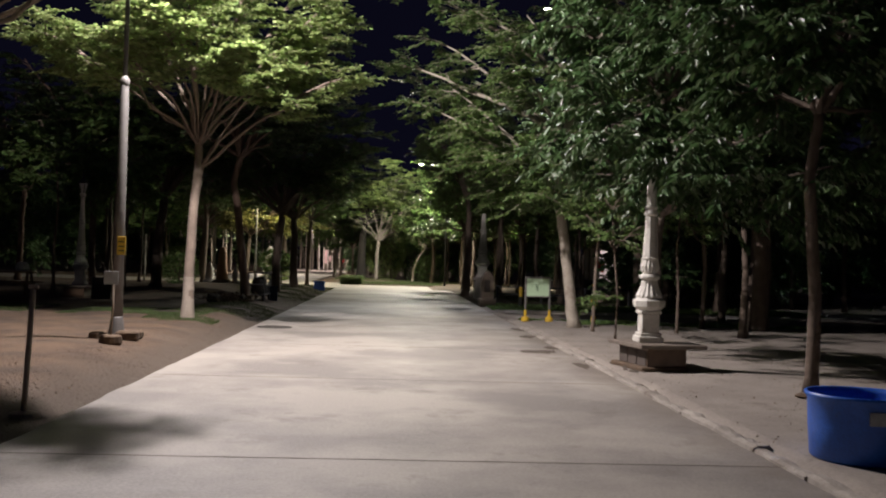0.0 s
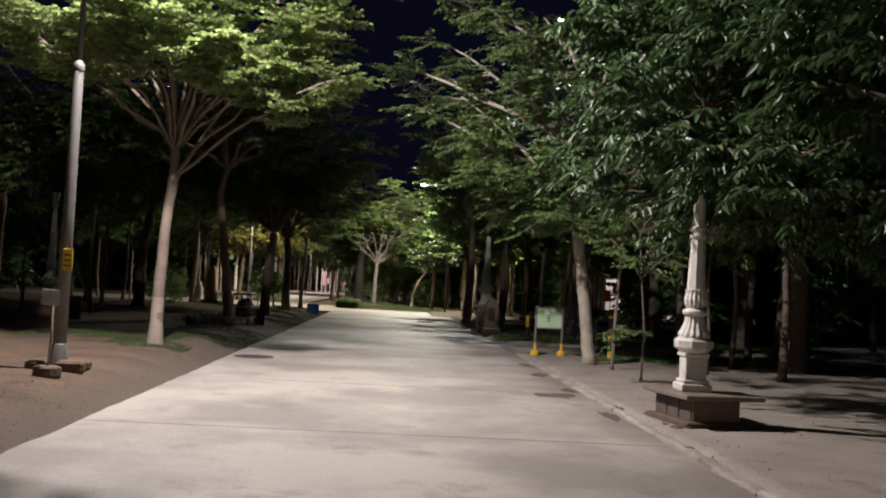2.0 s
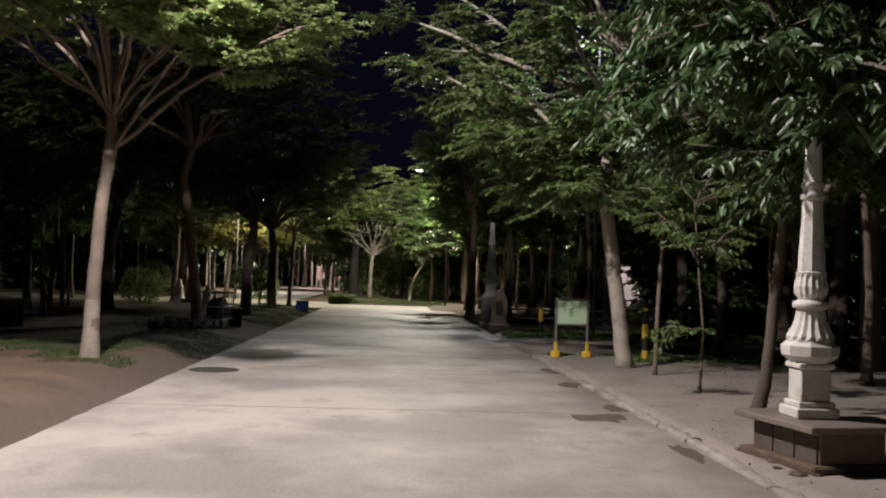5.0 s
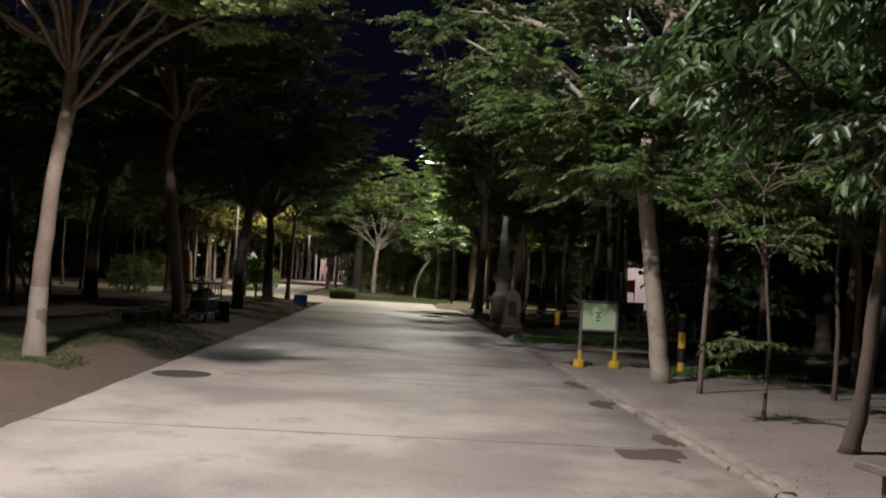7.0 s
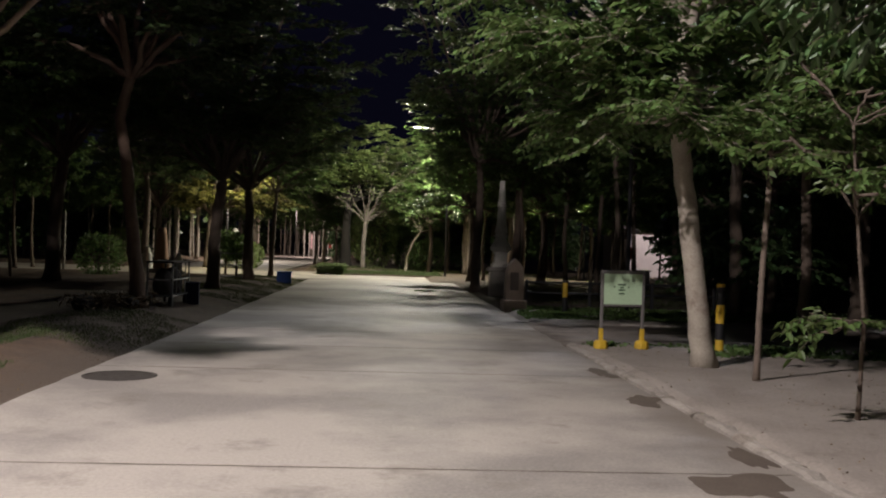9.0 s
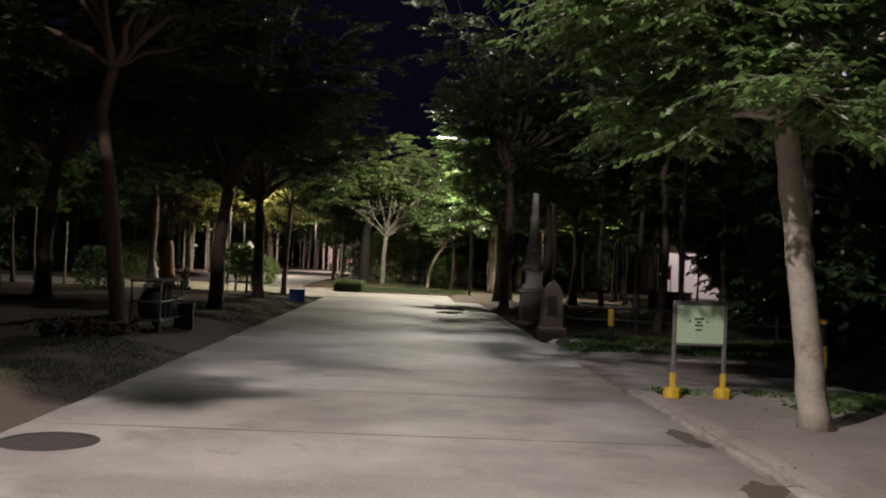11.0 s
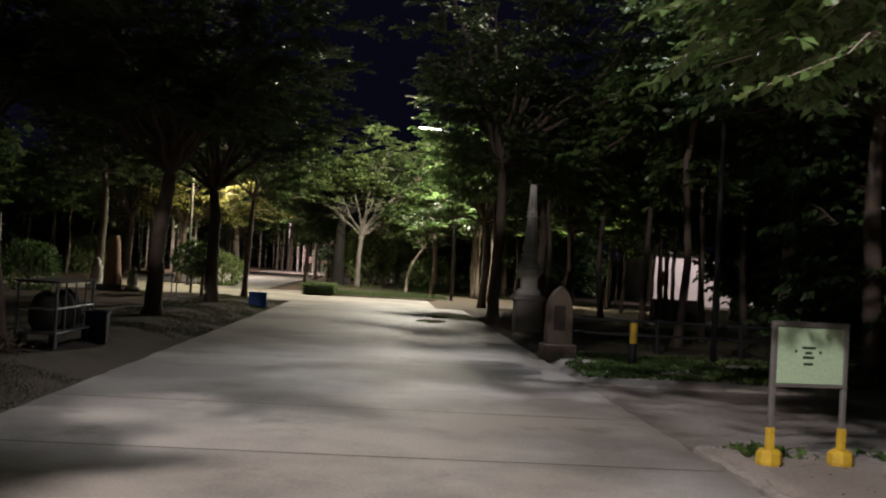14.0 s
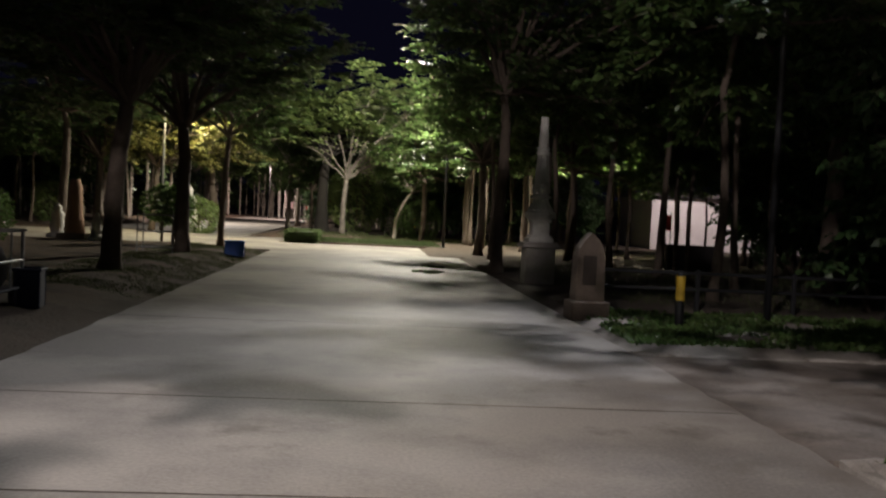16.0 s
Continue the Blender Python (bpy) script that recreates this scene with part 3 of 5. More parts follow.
# spreading tree by the lamp pole, lit from below
lit_spreading = tree("tree", on(-4.33, 23.45), "spreading tree with smooth grey-brown trunk and lit feathery crown", 11,
     [(0, 0, 0, 0.118), (-0.01, 0.08, 1.2, 0.104), (-0.01, 0.3, 2.4, 0.095), (0.02, 0.6, 3.25, 0.1), (-0.02, 0.68, 3.75, 0.085), (-0.06, 0.7, 4.1, 0.075)],
     [(2.55, 0.2, 6.7, 3), (3.2, 0.2, 5.3, 3), (1.9, 1.2, 7.2, 4), (1.3, -0.9, 7.0), (0.55, 0.5, 7.6), (0.1, -1.2, 7.2), (-0.45, 0.9, 7.4), (-1.0, -0.5, 6.5, 4), (-2.1, 0.4, 6.0, 4), (-3.1, -0.5, 5.75, 4), (-1.7, 1.6, 6.9),
      (1.3, -2.3, 5.3, 4, 0.62), (1.0, -1.5, 5.1, 4, 0.62), (1.95, -0.75, 5.3, 4, 0.6), (2.3, 0.3, 5.4, 3, 0.6), (1.75, 1.35, 5.45, 4, 0.6),
      (-0.2, -2.5, 5.9, 4), (-1.4, -2.2, 5.6, 4), (-2.6, -1.5, 5.6, 4), (2.7, -0.3, 6.5, 4), (2.2, 1.9, 6.4), (0.2, -2.9, 6.6, 4)],
     subs=13, twigs=8, leaves=22, leaf=(0.125, 0.058), bark=BARK, foliage=LEAF_FINE, flat=0.11, droop=0.05, sub_len=(0.6, 1.3), twig_len=(0.3, 0.65), limb_r=0.042, simple=True, rise=0.13, pinnate=True, group=ROW, shoots=2, leafy_from=0.5)
part("whitewash_band", Shape().tube([(0, 0, 0.0), (-0.004, 0.03, 0.45), (-0.0075, 0.06, 0.9)], [0.158, 0.118, 0.113], 12, caps=False), BARK_WASH, lit_spreading, "whitewashed foot of the trunk", smooth=True)
dark_umbrella = tree("tree", on(-4.36, 31.5), "tree with leaning reddish-brown trunk and dark spreading crown", 12,
     [(0, 0, 0, 0.145), (-0.12, 0, 1.2, 0.12), (-0.34, 0.1, 2.8, 0.105), (-0.48, 0.1, 3.6, 0.1), (-0.3, 0.1, 4.3, 0.085)],
     umbrella(5, 15, 3.1, 4.9, 8.6), subs=12, twigs=7, leaves=18, leaf=(0.16, 0.08), bark=BARK_RED, foliage=LEAF_DEEP, flat=0.16, droop=0.05, sub_len=(0.8, 1.7), twig_len=(0.35, 0.75), simple=True, rise=0.15, pinnate=True, group=ROW)
dark_trunked = tree("tree", on(-4.55, 39.88), "roadside tree with dark upright trunk and low spreading crown", 13,
     [(0, 0, 0, 0.19), (0.02, 0, 1.2, 0.16), (0.12, 0, 2.4, 0.145), (0.2, 0.05, 3.0, 0.13)],
     umbrella(8, 20, 3.9, 3.9, 9.6), subs=11, twigs=7, leaves=18, leaf=(0.15, 0.075), bark=BARK_DARK, foliage=LEAF_ROW, flat=0.18, droop=0.08, sub_len=(0.8, 1.7), twig_len=(0.35, 0.75), simple=True, rise=0.15, pinnate=True, group=ROW)
for x, y, rz, sc in ((-4.5, 46.1, 100, 1.02), (-9.6, 42.0, 10, 1.2), (-7.6, 70.0, 220, 1.1), (-13.8, 72.0, 60, 1.1)):
    copy_thing(dark_trunked, pose(*on(x, y), 0, 0, rz) @ Matrix.Scale(sc, 4))
# trunk stays out of view; tufted limb ends are set to shadow the road
tree("tree", on(-5.9, 14.6), "spreading feathery tree reaching over the verge beside the lamp", 15,
     [(0, 0, 0, 0.11), (0.03, 0, 1.3, 0.1), (0.12, 0.05, 2.6, 0.09), (0.2, 0.1, 3.4, 0.085)],
     [(2.8, 1.6, 5.4, 3, 0.75), (2.3, 1.8, 5.3, 3, 0.72), (2.0, 0.9, 5.2, 3, 0.7), (0.2, 1.5, 6.0), (-2.0, 0.8, 5.3), (-2.2, -1.0, 5.4), (-0.4, -2.0, 5.6), (1.4, -1.4, 5.8), (0.2, 0.2, 6.6)],
     subs=10, twigs=6, leaves=12, leaf=(0.125, 0.055), bark=BARK, foliage=LEAF_FINE, flat=0.12, droop=0.05, sub_len=(0.7, 1.4), twig_len=(0.35, 0.7), limb_r=0.05, simple=True, rise=0.13, pinnate=True, group=ROW, leafy_from=0.5)
for x, y, rz, sc in ((-11.5, 40, 310, 1.05), (-17, 47, 140, 1.1)):
    copy_thing(dark_umbrella, pose(*on(x, y), 0, 0, rz) @ Matrix.Scale(sc, 4))
tree("tree", on(-4.4, 51.6), "slim pale-trunked tree with bright lit leaves", 14, [(0, 0, 0, 0.1), (0.05, 0, 1.5, 0.085), (0.12, 0, 2.9, 0.075), (0.15, 0, 3.3, 0.06)],
     umbrella(9, 9, 2.3, 3.7, 5.4), subs=9, twigs=6, leaves=15, leaf=(0.14, 0.07), bark=BARK, foliage=LEAF_MID, flat=0.2, sub_len=(0.6, 1.2), simple=True, group=ROW)

# leaning pale-trunked tree by the sign
tree("tree", on(4.27, 25.36), "tree with leaning whitewashed trunk and layered green crown", 21,
     [(0, 0, 0, 0.15), (-0.13, 0, 1.0, 0.13), (-0.31, 0.0, 2.2, 0.12), (-0.44, -0.05, 3.1, 0.115), (-0.34, 0, 4.4, 0.115), (-0.1, 0, 5.6, 0.09)],
     [(-3.6, -0.6, 5.0, 3), (-4.4, 0.6, 6.2, 4), (-3.4, 1.4, 7.0, 4), (-2.2, -1.6, 4.5, 3), (-1.8, -1.9, 5.9, 4), (0.7, -1.9, 4.3, 3), (2.0, -1.0, 4.8, 3), (2.6, 0.8, 5.5, 4), (1.2, 1.6, 6.8), (-1.2, 0.9, 7.6), (-2.6, -0.8, 7.2), (0.6, -1.0, 7.6), (1.9, -1.2, 6.6), (-0.6, -1.2, 3.7, 3), (0.9, -0.9, 3.5, 3), (-4.2, -0.4, 7.8), (-3.0, 0.3, 5.6, 3), (0.9, 1.6, 3.6, 3), (-0.8, 1.8, 3.7, 3), (1.8, 0.5, 3.3, 3),
      (-2.2, -0.8, 4.1, 3), (-1.6, -1.5, 3.8, 3), (-0.9, -1.9, 2.9, 3), (0.3, -1.8, 2.8, 3), (1.3, -1.2, 2.9, 3), (-2.4, 0.4, 4.0, 3), (-1.3, 1.0, 3.1, 3), (1.5, 0.9, 3.1, 3), (-2.3, -1.4, 3.9, 3), (-1.6, 0.2, 3.2, 3)],
     subs=11, twigs=7, leaves=17, leaf=(0.13, 0.055), bark=TRUNK_PALE, foliage=LEAF_MID, flat=0.3, droop=0.3, sub_len=(0.7, 1.4), twig_len=(0.3, 0.65), pinnate=True, rise=0.1, simple=True, limb_r=0.075)
# big glossy tree overhanging the ornamental lamp
tree("tree", on(4.42, 19.75), "broad tree with glossy dark green drooping leaves over the ornamental lamp", 22,
     [(0, 0, 0, 0.09), (0.1, 0, 0.5, 0.07), (0.16, 0, 1.2, 0.066), (0.24, -0.1, 2.4, 0.06), (0.28, -0.2, 3.4, 0.058), (0.2, -0.2, 4.4, 0.05)],
     [(-1.6, -1.2, 5.4), (-1.9, -2.3, 4.2, 4), (-1.5, -3.6, 3.4, 4), (-0.8, -4.4, 3.0, 4), (0.2, -3.9, 3.2, 4), (1.0, -3.2, 3.0, 4), (1.6, -1.8, 3.3, 4), (-1.0, -2.8, 3.5, 3), (-1.7, -0.8, 3.7, 3), (0.3, -2.0, 5.6), (-0.7, -3.4, 5.0), (1.4, -2.8, 5.0), (2.2, -0.8, 4.8), (1.2, 0.8, 5.6), (-1.2, 0.4, 6.3), (0.2, -1.0, 6.9), (-0.6, -4.2, 4.4), (1.0, -4.6, 4.2), (2.4, -3.6, 3.9), (-1.4, -2.2, 6.2), (0.6, -4.0, 5.8), (1.9, -4.4, 5.4), (3.0, -2.2, 5.8),
      (-0.9, -4.3, 2.9, 3), (-0.2, -4.8, 2.6, 3), (0.8, -4.2, 2.3, 3), (1.6, -3.4, 2.3, 3), (2.4, -2.6, 2.4, 3), (2.0, -4.7, 2.5, 3), (3.0, -3.8, 2.5, 3), (0.4, -2.6, 2.7, 3), (3.2, -5.0, 2.9, 3), (1.2, -5.4, 2.8, 3)],
     subs=11, twigs=7, leaves=14, leaf=(0.155, 0.058), bark=BARK_BROWN, foliage=LEAF_GLOSSY, flat=0.35, droop=0.55, sub_len=(0.6, 1.2), twig_len=(0.3, 0.6), rise=0.15)
dark_right = tree("tree", on(5.0, 14.33), "slender dark-trunked tree with shadowed leaves", 23,
     [(0, 0, 0, 0.085), (0.03, 0, 1.2, 0.075), (-0.05, 0.05, 2.6, 0.065), (0.05, 0.05, 3.4, 0.06)],
     column_crown(31, 13, 2.0, 3.4, 6.6), subs=9, twigs=7, leaves=13, leaf=(0.17, 0.065), bark=BARK_DARK, foliage=LEAF_GLOSSY, flat=0.35, droop=0.5, sub_len=(0.6, 1.2))
for x, y, rz, sc in ((9.8, 16.6, 80, 1.15), (12.6, 21.8, 170, 1.2), (7.4, 29.5, 300, 1.2), (10.8, 13.5, 20, 1.1), (9.6, 30.4, 240, 1.2), (6.9, 9.5, 40, 1.2)):
    copy_thing(dark_right, pose(*on(x, y), 0, 0, rz) @ Matrix.Scale(sc, 4))

tall_dark = tree("tree", on(3.2, 45.4), "tall dark-trunked tree with a wide shadowed crown over the road", 24,
     [(0, 0, 0, 0.17), (0.03, 0, 1.6, 0.145), (0.1, 0, 3.0, 0.13), (0.1, 0.05, 3.7, 0.115), (0.0, 0, 4.4, 0.09)],
     umbrella(25, 7, 2.3, 4.3, 5.4, cx=1.3) + umbrella(26, 20, 4.0, 5.8, 10.8, cx=1.0), subs=10, twigs=6, leaves=13, leaf=(0.17, 0.085), bark=BARK_DARK, foliage=LEAF_ROW, flat=0.22, droop=0.15, sub_len=(0.7, 1.5), twig_len=(0.4, 0.8), simple=True, rise=0.1)
# the copy at (8.3, 35.0) is added so its crown dapples the road
for x, y, rz, sc in ((8.3, 35.0, 175, 1.0), (11.0, 34.6, 20, 1.2), (9.4, 41.0, 330, 1.2), (5.2, 50.2, 20, 1.0), (10.8, 31.0, 20, 1.4), (8.9, 25.8, 80, 1.2), (-10.5, 56.0, 10, 1.0)):
    copy_thing(tall_dark, pose(*on(x, y), 0, 0, rz) @ Matrix.Scale(sc, 4))

SAP = "saplings on the pavement"
tree("sapling", on(4.37, 21.65), "thin young sapling with drooping leaflets and a low leafy shoot", 41, [(0, 0, 0, 0.022), (0.03, 0, 0.9, 0.019), (-0.06, 0, 1.8, 0.016), (-0.12, 0, 2.6, 0.012)],
     [(-0.32, -0.15, 0.8, 1), (0.5, 0.1, 2.3, 2), (-0.6, 0.2, 2.5, 2), (0.7, -0.4, 2.75), (-0.4, -0.5, 2.2, 2), (0.25, 0.4, 3.0), (-0.5, 0.3, 3.2), (1.0, 0.0, 3.1)],
     subs=4, twigs=4, leaves=8, leaf=(0.12, 0.05), bark=BARK_DARK, foliage=LEAF_MID, flat=0.25, droop=0.35, sub_len=(0.25, 0.5), twig_len=(0.2, 0.4), limb_r=0.015, pinnate=True, group=SAP, category="sapling")
tree("sapling", on(4.45, 24.13), "straight slim sapling with pale stem and spreading side twigs", 42, [(0, 0, 0, 0.038), (0.03, 0, 1.2, 0.034), (0.1, 0, 2.6, 0.03), (0.12, 0, 3.6, 0.025)],
     [(0.9, -0.6, 2.5, 2), (1.5, -0.2, 2.9, 2), (-0.9, -0.3, 3.0, 2), (0.5, -1.0, 3.3), (-0.7, 0.4, 3.9), (1.3, 0.5, 3.8), (0.2, -0.5, 4.5), (0.9, -0.8, 4.2), (-0.6, -0.8, 4.3)],
     subs=6, twigs=5, leaves=10, leaf=(0.14, 0.055), bark=BARK, foliage=LEAF_MID, flat=0.25, droop=0.3, sub_len=(0.4, 0.8), twig_len=(0.25, 0.5), limb_r=0.025, pinnate=True, group=SAP, category="sapling")

# grove of slender trees behind
GROVE = "slender trees of the dark grove"
grove_tree = tree("tree", on(7.56, 26.04), "slender grove tree with thin bare stem", 51, [(0, 0, 0, 0.06), (0.05, 0, 1.5, 0.05), (-0.04, 0.05, 3.0, 0.042), (0.05, 0, 4.4, 0.03)],
     column_crown(61, 9, 1.5, 3.2, 5.8), subs=7, twigs=6, leaves=12, leaf=(0.18, 0.085), bark=BARK_DARK, foliage=LEAF_MID, flat=0.35, droop=0.35, sub_len=(0.5, 1.0), group=GROVE, simple=True)
grove_tree_b = tree("tree", on(9.5, 27.0), "slender leaning grove tree with thin stem", 52, [(0, 0, 0, 0.08), (0.12, 0, 1.4, 0.06), (0.05, 0.1, 3.0, 0.05), (0.2, 0, 4.0, 0.04)],
     column_crown(62, 9, 1.7, 2.7, 5.4), subs=7, twigs=6, leaves=12, leaf=(0.18, 0.085), bark=BARK_DARK, foliage=LEAF_MID, flat=0.35, droop=0.35, sub_len=(0.5, 1.0), group=GROVE, simple=True)
rg = random.Random(9)
spots = [(7.52, 23.25)]
for iy in range(9):
    for ix in range(6):
        x, y = 4.4 + ix * 2.7 + rg.uniform(-0.9, 0.9) + 0.06 * iy * ix, 38.5 + iy * 3.6 + rg.uniform(-1.3, 1.3)
        if not (x > 11 and y > 62) and not (x < 5.8 and y < 46):
            spots.append((x, y))
for x, y, sc in ((8.9, 49.0, 0.8), (9.7, 51.6, 0.85), (10.7, 54.2, 0.8), (11.5, 58.0, 0.85), (12.3, 61.0, 0.9)):
    copy_thing(grove_tree_b, pose(*on(x, y), 0, 0, rg.uniform(0, 360)) @ Matrix.Scale(sc, 4))
for x, y in spots:
    copy_thing(rg.choice((grove_tree, grove_tree_b)), pose(*on(x, y), 0, 0, rg.uniform(0, 360)) @ Matrix.Scale(rg.uniform(0.95, 1.35), 4))
copy_thing(grove_tree, pose(*on(6.36, 24.15), 0, 0, 40) @ Matrix.Scale(0.62, 4))
for x, y in ((-10.9, 34.2), (-9.8, 38.2), (-12.2, 44), (-11.9, 48.1), (-14.5, 52), (-16, 58), (-9.0, 34.5), (-19, 40), (-20, 50), (-15, 66), (-17, 70)):
    copy_thing(rg.choice((grove_tree, grove_tree_b)), pose(*on(x, y), 0, 0, rg.uniform(0, 360)) @ Matrix.Scale(rg.uniform(0.9, 1.3), 4))

# dense dark trees that close the view on both sides
SCREEN = "dense dark trees of the background"
screen = tree("tree", on(9.6, 36.2), "dense low-branched tree in deep shade", 91, [(0, 0, 0, 0.12), (0.05, 0, 1.5, 0.1), (0.0, 0, 3.2, 0.08)],
     column_crown(92, 10, 2.3, 0.8, 2.9, frm=1) + column_crown(93, 12, 2.3, 2.8, 6.2), subs=9, twigs=6, leaves=13, leaf=(0.22, 0.11), bark=BARK_DARK, foliage=LEAF_GLOSSY, flat=0.35, droop=0.4, sub_len=(0.7, 1.4), twig_len=(0.4, 0.8), simple=True, group=SCREEN)
for x, y in ((12.2, 38.4), (19.8, 34.8), (14.4, 23.6), (14.8, 20.5), (13.0, 17.0), (16.5, 26.0), (15.0, 48.5), (13.0, 50.5), (13.3, 46.0), (15.6, 55.0), (7.4, 70.5), (18.5, 52.0), (20.2, 46.0), (22.5, 55.0), (19.0, 60.0), (24.0, 62.5), (27.0, 58.0), (16.0, 43.0), (24, 40), (22, 31), (14.0, 12.5),
             (-24.0, 49.0), (-22.0, 56.0), (-27.0, 62.0), (-21, 68), (-24, 76), (-20, 82), (10.5, 73.0), (8.5, 78.0), (5.0, 82.0), (1.0, 84.0), (-2.0, 86)):
    copy_thing(screen, pose(*on(x, y), 0, 0, rg.uniform(0, 360)) @ Matrix.Scale(rg.uniform(0.95, 1.3), 4))

far_screen = tree("tree", on(-16.0, 96.0), "far dark tree closing the horizon", 94, [(0, 0, 0, 0.14), (0.05, 0, 2.0, 0.12), (0.0, 0, 4.0, 0.09)],
     column_crown(95, 9, 3.0, 0.8, 3.0, frm=1) + column_crown(96, 9, 3.0, 3.0, 7.5), subs=7, twigs=5, leaves=8, leaf=(0.42, 0.24), bark=BARK_DARK, foliage=LEAF_DEEP, flat=0.35, droop=0.3, sub_len=(1.0, 1.9), twig_len=(0.5, 1.0), simple=True, group=SCREEN)
for k in range(10):
    copy_thing(far_screen, pose(*on(-21.0 - 5.0 * k, 95 - 2.6 * k + 2 * (k % 2)), 0, 0, rg.uniform(0, 360)) @ Matrix.Scale(rg.uniform(1.0, 1.3), 4))
    copy_thing(far_screen, pose(*on(9.0 + 5.0 * k, 92 - 1.4 * k + 2 * (k % 2)), 0, 0, rg.uniform(0, 360)) @ Matrix.Scale(rg.uniform(1.0, 1.3), 4))
for x, y in ((-30, 30), (-29, 38), (-31, 45), (-33, 53), (-28, 22), (-3.5, 150), (2, 140), (-14, 152), (-18, 140), (-9, 156), (28, 25), (30, 33), (31, 41)):
    copy_thing(far_screen, pose(*on(x, y), 0, 0, rg.uniform(0, 360)) @ Matrix.Scale(rg.uniform(1.0, 1.3), 4))

# far woods beyond the junction: countless thin stems with foliage above
def far_woods(name, label, x0, x1, y0, y1, count, seed):
    rng = np.random.default_rng(seed)
    stems = Shape()
    P, A, N, L = [], [], [], []
    for k in range(count):
        x, y = rng.uniform(x0, x1), rng.uniform(y0, y1)
        h, r = rng.uniform(4.0, 6.5), rng.uniform(0.05, 0.11)
        lean = rng.normal(0, 0.25)
        stems.tube([(x, y, -0.1), (x + lean * 0.4, y, h * 0.5), (x + lean, y, h)], [r, r * 0.8, r * 0.4], 6, caps=False)
        m = 90
        P.append(np.array([x + lean, y, h]) + rng.normal(0, 1, (m, 3)) * np.array([1.1, 1.1, 0.9]))
        A.append(rng.normal(0, 1, (m, 3)) * np.array([1, 1, 0.4]))
        N.append(rng.normal(0, 0.6, (m, 3)) + np.array([0, -0.4, 1.0]))
        L.append(rng.uniform(0.3, 0.6, m))
    w = thing(name, (0, 0, 0), label, "woods", kind="stuff")
    tagged(part("stem", stems, TRUNK_PALE, w), kind="stuff")
    L = np.concatenate(L)
    tagged(part("foliage", leaves_mesh("foliage", np.concatenate(P), np.concatenate(A), np.concatenate(N), L, L * 0.5, LEAF_MID, simple=True), LEAF_MID, w), kind="stuff")


far_woods("far_woods", "far woods of thin pale stems beside the avenue", -34.0, -14.6, 76.0, 118.0, 130, 101)
far_woods("far_woods", "far woods of thin pale stems behind the junction", -4.2, 6.0, 92.0, 126.0, 60, 102)
far_woods("far_woods", "far woods closing the avenue's end", -15.0, -4.0, 132.0, 144.0, 40, 103)

# junction trees, lit by the lamp beyond
tree("tree", on(-2.3, 70.3), "large dark-trunked tree with bare grey limbs and lit green crown", 71, [(0, 0, 0, 0.4), (0, 0, 1.5, 0.27), (0.05, 0, 3.0, 0.24), (0.2, 0, 3.8, 0.2)],
     [(4.6, -1, 6.2), (5.2, 0.5, 4.9), (3.6, -2.5, 7.4), (1.5, -3, 8.0), (-1.0, -3, 7.6), (-3, -2.5, 6.4), (-3.6, 0, 7.4), (0, 2, 8.6), (3, 2, 7.6), (2.2, -3.5, 5.6), (-2.0, -3.6, 5.4), (0.4, -3.8, 6.4)],
     subs=12, twigs=8, leaves=22, leaf=(0.2, 0.095), bark=BARK_BLACK, foliage=LEAF_FINE, flat=0.12, droop=0.05, sub_len=(1.0, 2.0), twig_len=(0.5, 0.9), limb_r=0.1, simple=True, rise=0.15, pinnate=True)
tree("tree", on(-1.2, 69.0), "pale-trunked tree with bare spreading grey branches", 72, [(0, 0, 0, 0.15), (0, 0, 1.5, 0.12), (0.1, 0, 2.7, 0.11)],
     [(4.4, -0.4, 5.9), (4.8, -1.2, 5.0), (4.0, 0.4, 4.4), (2.4, -1.2, 6.8), (-1.8, -0.8, 5.6), (0.5, -1.8, 6.2), (3.2, -1.4, 4.0), (3.4, -1.0, 6.4), (-0.8, -1.2, 6.6), (4.5, -1.8, 4.2), (2.2, -2.0, 5.2), (1.2, -1.6, 7.0), (-2.4, -0.4, 4.6)],
     subs=8, twigs=4, leaves=4, leaf=(0.15, 0.065), bark=BARK_GREY, foliage=LEAF_FINE, flat=0.25, droop=0.0, sub_len=(0.9, 1.8), twig_len=(0.5, 1.0), limb_r=0.05, simple=True, rise=0.1, pinnate=True, leafy_from=0.3)
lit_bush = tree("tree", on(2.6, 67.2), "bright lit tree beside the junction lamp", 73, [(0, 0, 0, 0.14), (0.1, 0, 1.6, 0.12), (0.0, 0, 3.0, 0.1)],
     column_crown(81, 15, 2.6, 2.6, 7.6), subs=9, twigs=7, leaves=14, leaf=(0.18, 0.085), bark=BARK_DARK, foliage=LEAF_MID, flat=0.2, droop=0.1, sub_len=(0.8, 1.6), twig_len=(0.4, 0.8), simple=True, pinnate=True)
for x, y, rz, sc in ((3.8, 54.2, 40, 1.05), (6.2, 59.4, 280, 1.15), (4.5, 64.8, 200, 1.15), (6.5, 69, 130, 1.3), (7.0, 54.5, 10, 1.0)):
    copy_thing(lit_bush, pose(*on(x, y), 0, 0, rz) @ Matrix.Scale(sc, 4))
